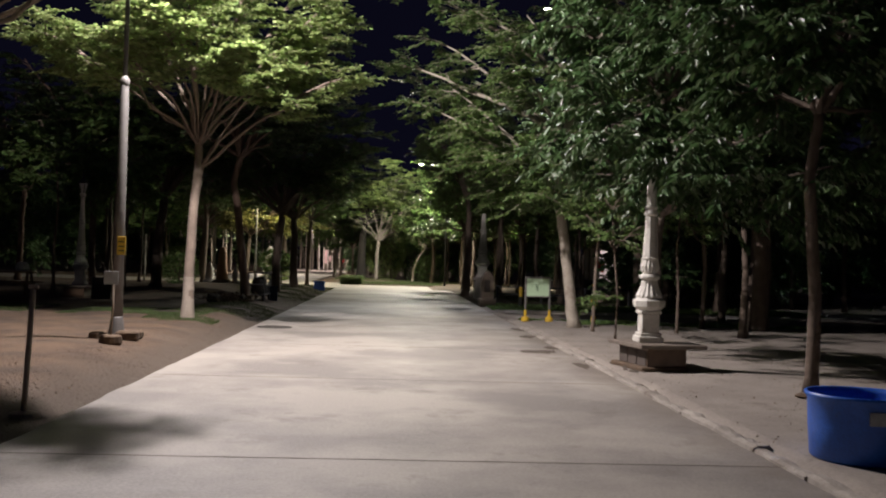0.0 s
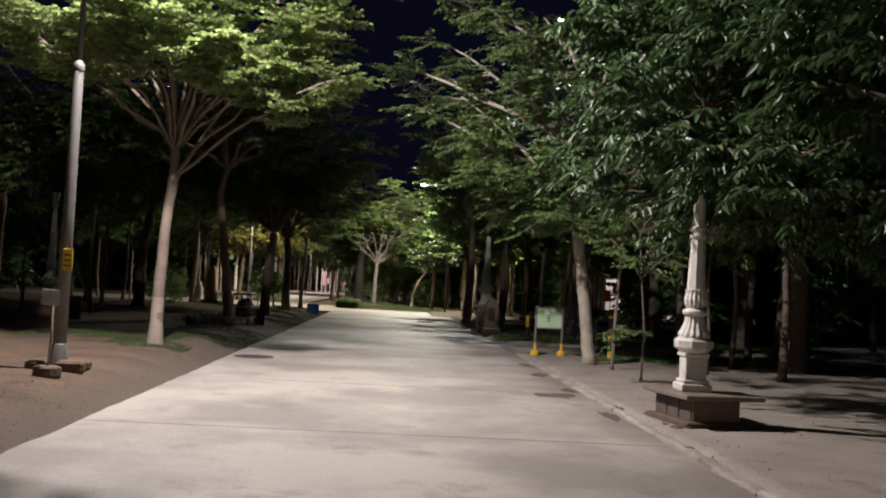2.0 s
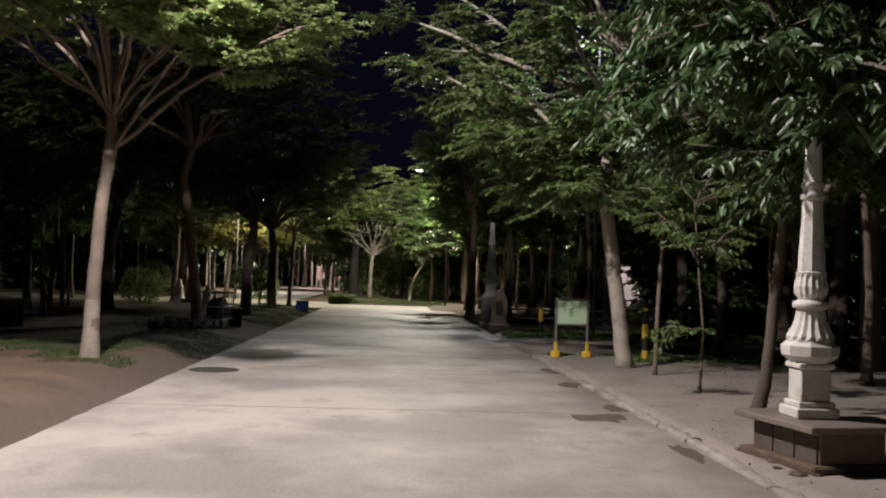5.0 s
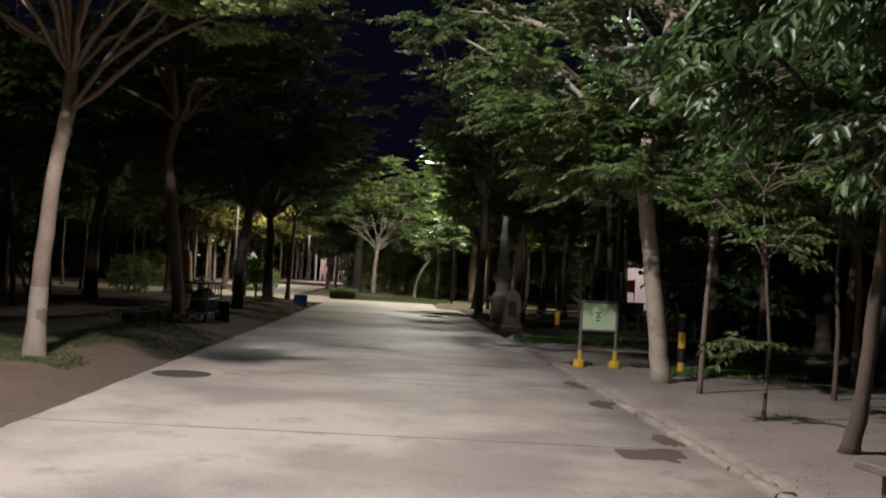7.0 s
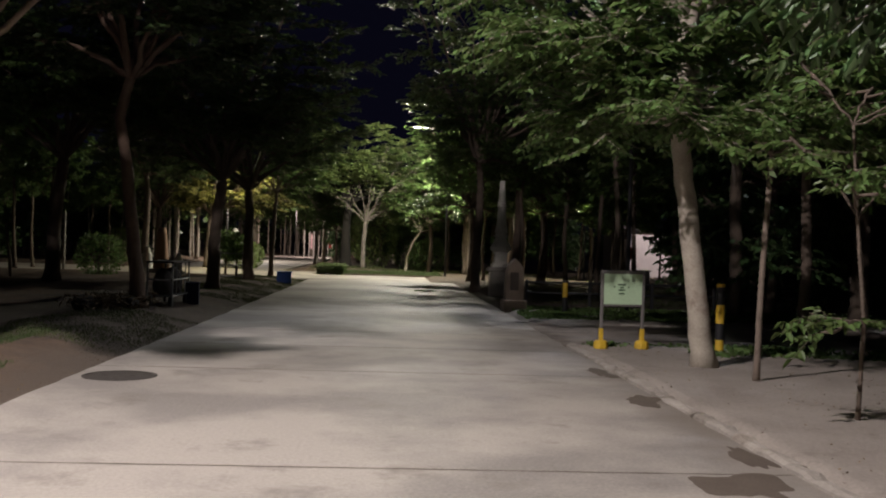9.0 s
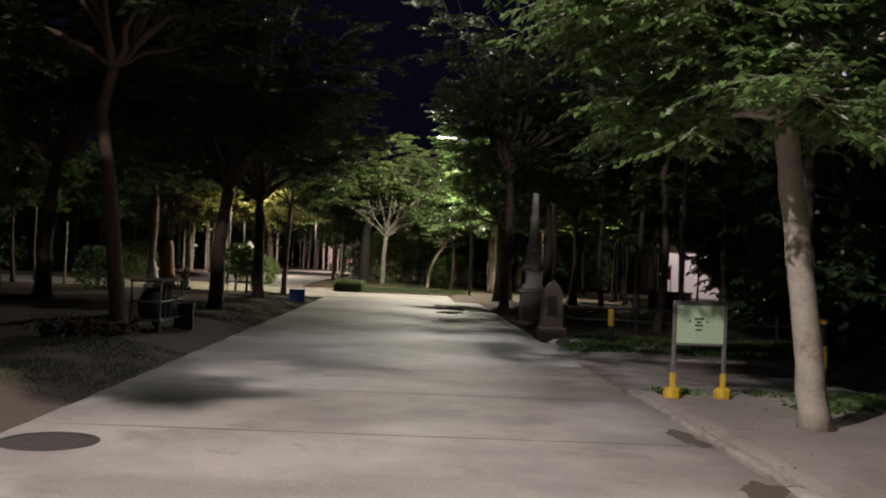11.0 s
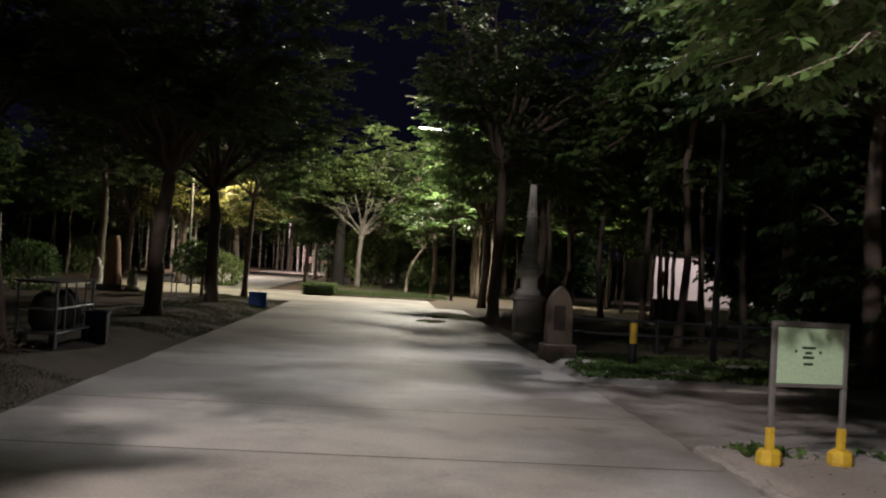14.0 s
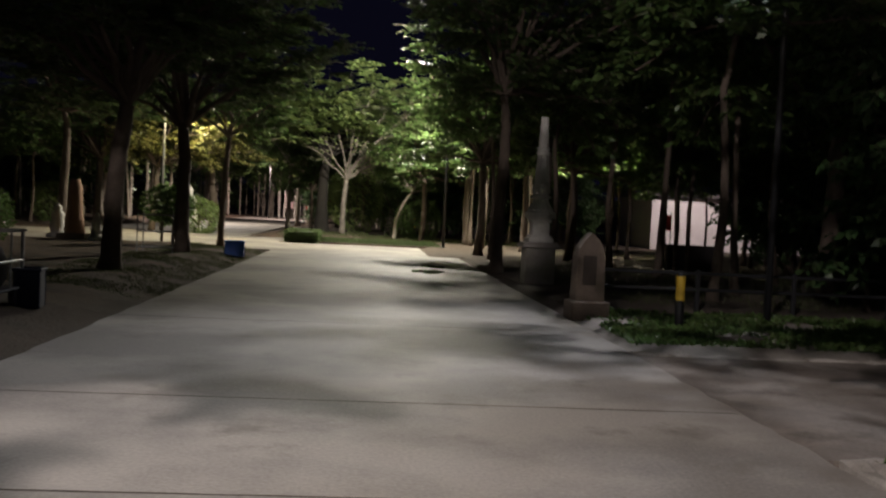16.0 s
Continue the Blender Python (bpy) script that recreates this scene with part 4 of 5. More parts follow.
tree("tree", on(-9.8, 66.5), "yellow-leaved tree under the side road lamp", 74, [(0, 0, 0, 0.16), (0.1, 0, 1.6, 0.13), (0.2, 0, 3.0, 0.11)],
     umbrella(82, 13, 3.4, 3.6, 6.4, cx=1.6), subs=9, twigs=7, leaves=15, leaf=(0.19, 0.095), bark=BARK_DARK, foliage=LEAF_YELLOW, flat=0.3, droop=0.3, sub_len=(0.8, 1.6), twig_len=(0.4, 0.8), simple=True)
tree("tree", on(1.3, 67.6), "small crooked pale-barked tree by the hedge", 75, [(0, 0, 0, 0.09), (0.05, 0, 0.9, 0.075), (0.35, 0, 1.7, 0.065), (0.75, 0, 2.3, 0.05)],
     column_crown(83, 7, 1.2, 2.4, 4.0, cx=0.8), subs=5, twigs=4, leaves=9, leaf=(0.16, 0.07), bark=TRUNK_PALE, foliage=LEAF_MID, flat=0.3, sub_len=(0.5, 0.9), simple=True)
AVENUE = "whitewashed trees of the far avenue"
avenue_tree = tree("tree", on(-4.6, 78.0), "far avenue tree with whitewashed trunk", 76, [(0, 0, 0, 0.15), (0, 0, 1.8, 0.12), (0.05, 0, 3.6, 0.1)],
     umbrella(84, 9, 2.6, 4.0, 6.6), subs=9, twigs=6, leaves=13, leaf=(0.24, 0.12), bark=TRUNK_PALE, foliage=LEAF_MID, flat=0.2, sub_len=(0.8, 1.6), twig_len=(0.4, 0.8), simple=True, group=AVENUE)
for k in range(7):
    for x in (-4.5, -14.0):
        if k or x < -10:
            copy_thing(avenue_tree, pose(*on(x + rg.uniform(-0.3, 0.3), 78 + k * 7.0), 0, 0, rg.uniform(0, 360)))
for k in range(6):
    copy_thing(avenue_tree, pose(*on(-18 - 3.0 * k, 84 + 7 * (k % 3)), 0, 0, rg.uniform(0, 360)) @ Matrix.Scale(1.2, 4))
    copy_thing(lit_bush, pose(*on(-3.2 + 2.9 * k, 76.5 + 2 * (k % 2)), 0, 0, rg.uniform(0, 360)) @ Matrix.Scale(0.75, 4))

# ---- street lamps ----
def street_pole(at, height, arm, label, rz=0.0, radius=0.07, steel=None, globe=False, step=0.0):
    """A steel pole with a short arm and a flat lamp head."""
    p = thing("street_lamp", at, label, "street lamp", "street lamps", rz=rz)
    if step:
        part("pole", Shape().tube([(0, 0, 0), (0, 0, step * 0.5), (0, 0, step), (0, 0, step + 0.05)], [radius * 1.2, radius, radius * 0.9, radius * 0.5], 14), steel or STEEL, p, smooth=True)
        part("upper_pole", Shape().tube([(0, 0, step), (0, 0, height)], [radius * 0.5, radius * 0.42], 12), STEEL_DARK, p, "thin dark upper tube", smooth=True)
        part("collar", Shape().lathe([(radius * 0.95, step - 0.1), (radius * 0.98, step - 0.09), (radius * 0.98, step), (radius * 0.6, step + 0.03)], 14), steel or STEEL, p, smooth=True)
    else:
        part("pole", Shape().tube([(0, 0, 0), (0, 0, height * 0.5), (0, 0, height)], [radius * 1.2, radius, radius * 0.75], 14), steel or STEEL, p, smooth=True)
    part("base_plate", Shape().box((0, 0, 0.012), (0.3, 0.3, 0.024)), steel or STEEL, p)
    part("arm", Shape().tube([(0, 0, height - 0.25), (arm * 0.4, 0, height + 0.1), (arm, 0, height + 0.16)], 0.026, 8), steel or STEEL, p, smooth=True)
    head = part("lamp_head", Shape().box((arm + 0.16, 0, height + 0.17), (0.5, 0.2, 0.08), taper=0.8), steel or STEEL, p)
    part("lens", Shape().box((arm + 0.18, 0, height + 0.123), (0.3, 0.14, 0.012)), LED, head, "glowing lamp lens")
    if globe:
        part("bulb", Shape().lathe([(0.01, -0.11), (0.08, -0.08), (0.11, 0.0), (0.08, 0.08), (0.01, 0.11)], 14, at=(arm + 0.3, 0, height + 0.0)), LED, head, "bright round lamp bulb", smooth=True)
    return p


pole = street_pole((LAMP_POLE[0], LAMP_POLE[1], gz(*LAMP_POLE)), 8.15, 0.95, "tall grey steel street lamp on a soil verge", radius=0.075, step=4.1)
part("base_cone", Shape().lathe([(0.14, 0.0), (0.135, 0.05), (0.095, 0.32), (0.088, 0.34)], 14), STEEL, pole, smooth=True)
part("tag", Shape().box((0.06, -0.1, 1.46), (0.13, 0.02, 0.29)), YELLOW, pole, "yellow metal tag")
for k in range(3):
    part("printed_line", Shape().box((0.06, -0.111, 1.38 + 0.07 * k), (0.09, 0.003, 0.02), ch=0.001), INK, pole)
marker = thing("marker_sign", (-4.2, 17.6, gz(-4.2, 17.6)), "small pale plate on a thin stick in a round stone foot", "sign", rz=-6)
part("foot", Shape().lathe([(0.15, -0.03), (0.17, 0.02), (0.165, 0.11), (0.14, 0.13), (0.0, 0.132)], 14), BRICK_BROWN, marker, "round brown stone foot")
part("stick", Shape().tube([(0, 0, 0.1), (0.02, 0.01, 0.55), (0.0, 0.02, 1.02)], 0.014, 7), RUST, marker, smooth=True)
part("plate", Shape().box((-0.02, -0.004, 0.98), (0.22, 0.012, 0.2), ch=0.004), PAPER, marker, "pale weathered plate")
street_pole((3.1, 60.3, 0.05), 7.2, 1.4, "tall street lamp glowing beyond the trees", 180, 0.05, BLACK)
# made-up pole that carries the added lamp at the grove's edge
street_pole((6.0, 36.0, 0.05), 10.3, 0.7, "added cool white street lamp pole among the dark trees", 180, 0.045, BLACK)
street_pole((-8.75, 63.6, 0.0), 5.65, 1.2, "street lamp pole by the side road", 0, 0.06, STEEL_DARK)
street_pole((10.4, 62.0, 0.05), 5.1, 0.3, "street lamp behind the grove", 180, 0.05, STEEL_DARK)
street_pole((-12.3, 88.0, 0.05), 6.1, 1.2, "street lamp midway along the avenue", 0, 0.06, STEEL_DARK)
street_pole((17.2, 40.6, 0.06), 5.9, 0.4, "street lamp glowing among the dark grove", -90, 0.05, STEEL_DARK, True)
street_pole((-9.9, 118.0, 0.1), 6.2, 1.5, "street lamp on the far avenue", 0, 0.06, STEEL_DARK)
street_pole((17.0, 66.4, 0.06), 4.7, 0.4, "floodlight pole in front of the white building", 90, 0.05)
BASE = "stone blocks round the lamp pole"
for k, (dx, dy, rz, s) in enumerate(((0.22, -0.16, 8, (0.34, 0.3, 0.15)), (0.26, 0.17, 95, (0.3, 0.2, 0.13)), (-0.3, 0.06, 80, (0.34, 0.18, 0.12)), (-0.05, 0.3, 0, (0.4, 0.16, 0.12)))):
    x, y = LAMP_POLE[0] + dx, LAMP_POLE[1] + dy
    ob = part("stone_block", Shape().box((0, 0, s[2] / 2 - 0.015), s, ch=0.03), BRICK_BROWN)
    ob.matrix_world = pose(x, y, gz(x, y), 0, 0, rz)
    tagged(ob, "rough brown stone block at the lamp pole's foot", "stone block", BASE)


def ornamental_lamp(at, label, lantern=True, paint=None, slim=0.8):
    """A white cast column with fluted bulbs, octagonal shaft and lantern."""
    paint = paint or WHITE_PAINT
    o = thing("ornamental_lamp", at, label, "lamp post", "white ornamental lamp posts")
    part("plinth", Shape().box((0, 0, 0.045), (0.46, 0.46, 0.09)).box((0, 0, 0.115), (0.39, 0.39, 0.05), ch=0.02), paint, o)
    part("pedestal", Shape().box((0, 0, 0.275), (0.32, 0.32, 0.27)).box((0, 0, 0.435), (0.38, 0.38, 0.05), ch=0.02), paint, o)
    part("bulb", Shape().lathe([(0.2, 0.46), (0.285, 0.52), (0.295, 0.6), (0.24, 0.64)], 8, turn=0.5), paint, o)
    part("fluted_bell", Shape().lathe([(0.235, 0.64), (0.245, 0.68), (0.2, 0.74), (0.16, 0.82), (0.145, 0.89), (0.15, 0.9)], 32, flutes=0.09, fluted=(1, 2, 3, 4)), paint, o)
    part("collar", Shape().lathe([(0.13, 0.9), (0.18, 0.92), (0.19, 0.945), (0.18, 0.97), (0.13, 0.99)], 24), paint, o, smooth=True)
    part("fluted_cup", Shape().lathe([(0.125, 0.99), (0.165, 1.04), (0.175, 1.1), (0.15, 1.18), (0.155, 1.22), (0.13, 1.23)], 32, flutes=0.09, fluted=(1, 2, 3)), paint, o)
    part("shaft", Shape().lathe([(0.14, 1.23), (0.1, 1.83)], 8, turn=0.5), paint, o)
    part("ring", Shape().lathe([(0.1, 1.83), (0.125, 1.85), (0.125, 1.88), (0.1, 1.9), (0.1, 1.93), (0.12, 1.95), (0.12, 1.97), (0.095, 1.99)], 20), paint, o, smooth=True)
    part("upper_shaft", Shape().lathe([(0.095, 1.99), (0.07, 2.62)], 8, turn=0.5), paint, o)
    if lantern:
        part("capital", Shape().lathe([(0.07, 2.62), (0.11, 2.66), (0.13, 2.7), (0.1, 2.74), (0.07, 2.76)], 20), paint, o, smooth=True)
        lan = part("lantern", Shape().lathe([(0.1, 2.76), (0.17, 3.02), (0.18, 3.03)], 6), GLASS, o, "unlit glazed lantern")
        part("roof", Shape().lathe([(0.21, 3.03), (0.2, 3.06), (0.09, 3.17), (0.05, 3.2), (0.04, 3.24), (0.008, 3.4)], 6), BLACK, lan)
        for k in range(6):
            a = math.pi * k / 3
            part("glazing_bar", Shape().tube([(0.1 * math.cos(a), 0.1 * math.sin(a), 2.75), (0.178 * math.cos(a), 0.178 * math.sin(a), 3.04)], 0.01, 5), BLACK, lan)
        part("scroll", Shape().tube([(-0.22, 0, 2.86), (-0.2, 0, 2.74), (-0.08, 0, 2.68), (0.08, 0, 2.68), (0.2, 0, 2.74), (0.22, 0, 2.86)], 0.014, 6), BLACK, o, smooth=True)
    for ob in o.children_recursive:
        for v in ob.data.vertices:
            v.co.x, v.co.y = v.co.x * slim, v.co.y * slim
    return o


def stone_seat(x, y, label, rz=0.0):
    s = thing("stone_bench", (x, y, gz(x, y)), label, "bench", "stone seats under the lamps", rz=rz)
    part("block", Shape().box((-0.02, -0.02, 0.16), (0.6, 0.94, 0.3), ch=0.008), GRANITE, s)
    part("footing", Shape().box((-0.07, -0.02, 0.02), (0.72, 1.06, 0.07), ch=0.02), BRICK_BROWN, s, "crumbling brown footing")
    for k in range(3):
        part("facing_tile", Shape().box((-0.326, -0.32 + 0.3 * k, 0.165), (0.014, 0.27, 0.22), ch=0.004), STONE_DARK, s, "dark stone facing tile")
    part("seat_slab", Shape().box((0.06, 0, 0.335), (1.02, 1.12, 0.055), ch=0.008), SLAB, s)
    return s


stone_seat(3.78, 16.84, "brown stone-tiled seat with a grey slab under the lamp post", 11)
ornamental_lamp((3.71, 16.85, gz(3.8, 17) + 0.363), "white fluted ornamental lamp post on a stone seat")
stone_seat(-9.35, 32.0, "dark stone seat under the far lamp post")
ornamental_lamp((-9.35, 32.0, gz(-9.35, 32) + 0.363), "white ornamental lamp post with a black lantern in shade")
ped = thing("pedestal", (3.66, 42.2, 0.05), "white square masonry pedestal with a moulded cornice", "pedestal")
part("body", Shape().box((0, 0, 0.38), (0.62, 0.62, 0.76)), WHITE_DIM, ped)
part("cornice", Shape().box((0, 0, 0.79), (0.8, 0.8, 0.07), ch=0.03).box((0, 0, 0.85), (0.7, 0.7, 0.06), ch=0.02), WHITE_DIM, ped)
ornamental_lamp((3.66, 42.2, 0.93), "thick white ornamental column on a square pedestal in the shade", False, WHITE_PAINT, 1.15)

# ---- things on the right verge ----
sign = thing("sign_board", (3.69, 27.3, 0.06), "pale green notice board in a grey frame on yellow feet", "sign", rz=9)
for x in (-0.32, 0.32):
    post = part("post", Shape().box((x, 0, 0.6), (0.042, 0.042, 1.04), ch=0.006), STEEL, sign)
    part("post_sleeve", Shape().box((x, 0, 0.19), (0.058, 0.058, 0.2), ch=0.006), YELLOW, post, "yellow painted sleeve")
    part("foot", Shape().lathe([(0.095, -0.02), (0.105, 0.02), (0.1, 0.09), (0.075, 0.115), (0.0, 0.12)], 8, at=(x, 0, 0), turn=0.5), YELLOW, sign, "yellow concrete foot")
part("top_rail", Shape().box((0, 0, 1.115), (0.68, 0.05, 0.045), ch=0.006), STEEL, sign)
part("bottom_rail", Shape().box((0, 0, 0.625), (0.68, 0.046, 0.03), ch=0.006), STEEL, sign)
board = part("board", Shape().box((0, -0.004, 0.865), (0.6, 0.02, 0.45), ch=0.004), SIGN_GREEN, sign, "pale green board")
for k, (dx, dz, w) in enumerate(((0.0, 0.065, 0.12), (0.0, 0.025, 0.06), (0.0, -0.012, 0.1), (0.0, -0.065, 0.085), (-0.115, 0.035, 0.022), (0.105, 0.03, 0.022))):
    part("printed_line", Shape().box((dx - 0.02, -0.016, 0.865 + dz), (w, 0.004, 0.02), ch=0.001), INK, board)


BANDS = ((0.2, YELLOW), (0.24, BLACK), (0.27, YELLOW), (0.26, BLACK), (0.05, YELLOW))


def bollard(x, y, label, bands=BANDS):
    b = thing("bollard", (x, y, gz(x, y) - 0.02), label, "bollard", "striped bollards")
    z = 0.0
    for k, (h, m) in enumerate(bands):
        part("band", Shape().lathe([(0.062, z), (0.062, z + h - 0.002)], 18), m, b, "yellow painted band" if m is YELLOW else "black painted band")
        z += h
    return b


bollard(5.12, 27.2, "yellow and black striped steel bollard")
bollard(4.29, 34.9, "yellow and black bollard standing in grass", ((0.38, BLACK), (0.33, YELLOW), (0.05, BLACK)))
bollard(2.75, 77.0, "far yellow and black bollard")

stone = thing("boundary_stone", (3.25, 35.9, 0.0), "tall sandstone marker with a pointed top and sunken panel", "stone marker", rz=4)
v = [(-0.22, 0), (0.22, 0), (0.2, 0.85), (0.17, 0.98), (0.1, 1.1), (0.0, 1.2), (-0.1, 1.1), (-0.17, 0.98), (-0.2, 0.85)]
m = len(v)
part("shaft", Shape().add([(x, -0.14, z + 0.06) for x, z in v] + [(x, 0.14, z + 0.06) for x, z in v], [tuple(range(m)), tuple(range(2 * m - 1, m - 1, -1))] + [(i, m + i, m + (i + 1) % m, (i + 1) % m) for i in range(m)]), STONE, stone)
part("plinth", Shape().box((0, 0, 0.14), (0.56, 0.44, 0.28), ch=0.02), STONE, stone)
part("panel", Shape().box((-0.02, -0.142, 0.72), (0.2, 0.012, 0.42), ch=0.004), STONE_DARK, stone, "dark sunken panel")

tub = thing("plastic_tub", (3.68, 10.5, gz(3.68, 10.5)), "large blue plastic half-drum tub standing on the pavement", "tub")
part("body", Shape().lathe([(0.36, 0.0), (0.385, 0.02), (0.4, 0.27), (0.41, 0.47), (0.43, 0.49), (0.43, 0.515), (0.405, 0.515), (0.39, 0.47), (0.37, 0.04), (0.0, 0.035)], 40), BLUE, tub, smooth=True)
part("label_plate", Shape().box((-0.06, -0.408, 0.37), (0.17, 0.012, 0.1), -8), PAPER, tub, "small weathered label")
RUBBLE = "broken rubble at the bench's foot"
for k, (x, y, r) in enumerate(((3.36, 16.25, 0.07), (3.3, 16.5, 0.045), (3.38, 16.75, 0.06), (3.5, 16.22, 0.04), (3.34, 17.0, 0.04), (3.3, 17.3, 0.05))):
    rr = random.Random(k)
    ob = part("rubble_stone", Shape().lathe([(r * 0.6, -0.02), (r * rr.uniform(0.9, 1.3), 0.005), (r * 0.9, r * 0.3), (r * 0.4, r * 0.4)], 5), SILT)
    ob.matrix_world = pose(x, y, gz(x, y), rr.uniform(-8, 8), 0, rr.uniform(0, 90))
    tagged(ob, "small broken brown stone by the bench", "stone", RUBBLE)
rest = thing("rubble_stone", (4.78, 13.95, gz(4.78, 13.95)), "small broken stone lying on the pavement", "stone")
part("stone", Shape().lathe([(0.02, -0.01), (0.12, 0.01), (0.13, 0.03), (0.08, 0.06), (0.0, 0.065)], 9), BRICK_BROWN, rest)

# low rail and rough bench among the grove
rail = thing("low_fence", (3.75, 37.2, 0.05), "dark low rail fence between the grass and the grove", "fence")
for k in range(7):
    part("post", Shape().box((k * 1.6, 0, 0.33), (0.07, 0.07, 0.7)), BLACK, rail)
for z in (0.36, 0.62):
    part("rail", Shape().box((4.8, 0, z), (9.7, 0.04, 0.05)), BLACK, rail)
low_wall = thing("garden_wall", (9.7, 50.0, 0.05), "short dark garden wall in front of the lit building", "wall")
part("wall", Shape().box((0, 0, 0.36), (1.5, 0.25, 0.76)), ROOF, low_wall)
part("coping", Shape().box((0, 0, 0.76), (1.6, 0.34, 0.05)), ROOF, low_wall)
STAKES = "short stakes in the pavement"
for x, y, h, r, lab in ((9.35, 26.5, 0.5, 0.06, "short thick wooden post on the pavement"), (7.99, 24.15, 0.75, 0.018, "thin bare planted stake on the pavement")):
    stake = part("stake", Shape().tube([(0, 0, -0.05), (0.01, 0, h * 0.6), (0.03, 0, h)], [r * 1.1, r, r * 0.8], 8), BARK_DARK, smooth=True, at=(x, y, gz(x, y)))
    tagged(stake, lab, "stake", STAKES)

# ---- white building behind the grove ----
bld = thing("building", (0.6, 72.0, 0), "white plastered single-storey building lit by a floodlight", "building")


part("wall", Shape().box((22.25, 0, 1.45), (15.5, 0.3, 2.9)), WALL_WHITE, bld)
part("back_wall", Shape().box((22.25, 6, 1.45), (15.5, 0.3, 2.9)), WALL_WHITE, bld)
part("end_wall", Shape().box((14.65, 3, 1.45), (0.3, 5.69, 2.9)), WALL_WHITE, bld)
part("end_wall", Shape().box((29.85, 3, 1.45), (0.3, 5.69, 2.9)), WALL_WHITE, bld)
part("roof", Shape().box((22.25, 3, 3.0), (16.4, 7.4, 0.2)), ROOF, bld)
red = thing("banner", (13.4, 64.0, 0.05), "small red and white banner on two poles", "banner")
for x in (-0.22, 0.22):
    part("pole", Shape().tube([(x, 0, 0), (x, 0, 1.9)], 0.025, 8), STEEL, red)
part("cloth", Shape().box((0, 0, 1.45), (0.4, 0.012, 0.7), ch=0.003), RED_PAINT, red, "red cloth")

# ---- left side: carts, bins, bench ----
cart = thing("trolley", (-4.16, 33.0, gz(-4.16, 33.0)), "white tubular steel trolley loaded with dark sacks", "trolley")
for sx in (-0.24, 0.24):
    for sy in (-0.75, 0.75):
        part("upright", Shape().tube([(sx, sy, 0.02), (sx, sy, 0.86)], 0.02, 8), WHITE_STEEL, cart)
for z in (0.2, 0.52, 0.86):
    part("rail", Shape().tube([(-0.24, -0.75, z), (0.24, -0.75, z), (0.24, 0.75, z), (-0.24, 0.75, z), (-0.24, -0.75, z)], 0.017, 8), WHITE_STEEL, cart)
for y in (-0.4, 0.0, 0.4):
    part("bar", Shape().tube([(0.24, y, 0.2), (0.24, y, 0.86)], 0.012, 6), WHITE_STEEL, cart)
part("deck", Shape().box((0, 0, 0.2), (0.46, 1.46, 0.03)), ROOF, cart)
part("top_panel", Shape().box((0, 0, 0.865), (0.54, 1.6, 0.03)), DARK_CLUTTER, cart)
for k, (x, y) in enumerate(((-0.2, -0.65), (0.2, 0.65), (-0.2, 0.65), (0.2, -0.65))):
    w = Shape()
    w.tube([(x - 0.03, y, 0.11), (x + 0.03, y, 0.11)], 0.11, 16)
    part("wheel", w, BLACK, cart)
for k, (x, y, r) in enumerate(((-0.02, -0.4, 0.2), (0.02, 0.05, 0.21), (-0.02, 0.47, 0.19))):
    rs = random.Random(k)
    part("sack", Shape().lathe([(r * 0.7, 0.22), (r, 0.32), (r * 1.02, 0.5), (r * 0.7, 0.66), (r * 0.2, 0.74)], 12, at=(x, y, 0)), DARK_CLUTTER, cart, smooth=True)


def bin_box(name, x, y, w, d, h, mat, label, rz=0.0, group=""):
    b = thing(name, (x, y, gz(x, y) - 0.01), label, "bin", group, rz=rz)
    t = 0.02
    body = Shape().box((0, 0, 0.02), (w * 0.9, d * 0.9, 0.03))
    for sx in (-1, 1):
        body.box((sx * (w / 2 - t), 0, h / 2), (t, d * 0.98, h), ch=0.004)
        body.box((0, sx * (d / 2 - t), h / 2), (w * 0.98, t, h), ch=0.004)
    part("body", body, mat, b)
    rim = Shape()
    for sx in (-1, 1):
        rim.box((sx * (w / 2 - 0.01), 0, h - 0.015), (0.045, d + 0.04, 0.04))
        rim.box((0, sx * (d / 2 - 0.01), h - 0.0155), (w, 0.045, 0.039))
    part("rim", rim, mat, b)
    return b


bin_box("crate_bin", -3.86, 33.85, 0.3, 0.36, 0.46, BLUE_DARK, "dark blue plastic bin beside the trolley", 8)
bin_box("crate_bin", -3.5, 48.3, 0.52, 0.42, 0.42, BLUE, "blue plastic crate bin at the grassy road edge", 5)
bin_box("crate_bin", -8.3, 30.6, 0.5, 0.5, 0.62, DARK_CLUTTER, "dark litter bin near the lamp post", 20)

rack = thing("wire_rack", (-5.05, 46.0, gz(-5.05, 46)), "white wire rack trolley on the grass verge", "rack")
for sx in (-0.42, 0.42):
    for sy in (-0.3, 0.3):
        part("upright", Shape().tube([(sx, sy, 0), (sx, sy, 0.98)], 0.016, 7), WHITE_STEEL, rack)
for z in (0.12, 0.5, 0.9):
    part("shelf_rim", Shape().tube([(-0.42, -0.3, z), (0.42, -0.3, z), (0.42, 0.3, z), (-0.42, 0.3, z), (-0.42, -0.3, z)], 0.014, 7), WHITE_STEEL, rack)
    for k in range(5):
        part("shelf_wire", Shape().tube([(-0.42 + 0.14 * (k + 1), -0.3, z), (-0.42 + 0.14 * (k + 1), 0.3, z)], 0.006, 5), WHITE_STEEL, rack)

tbl = thing("picnic_table", (-10.9, 30.2, gz(-10.9, 30.2)), "rough wooden picnic table with fixed benches", "picnic table", rz=12)
for k in range(4):
    part("top_plank", Shape().box((0, -0.3 + 0.2 * k, 0.74), (1.9, 0.185, 0.045)), WOOD, tbl)
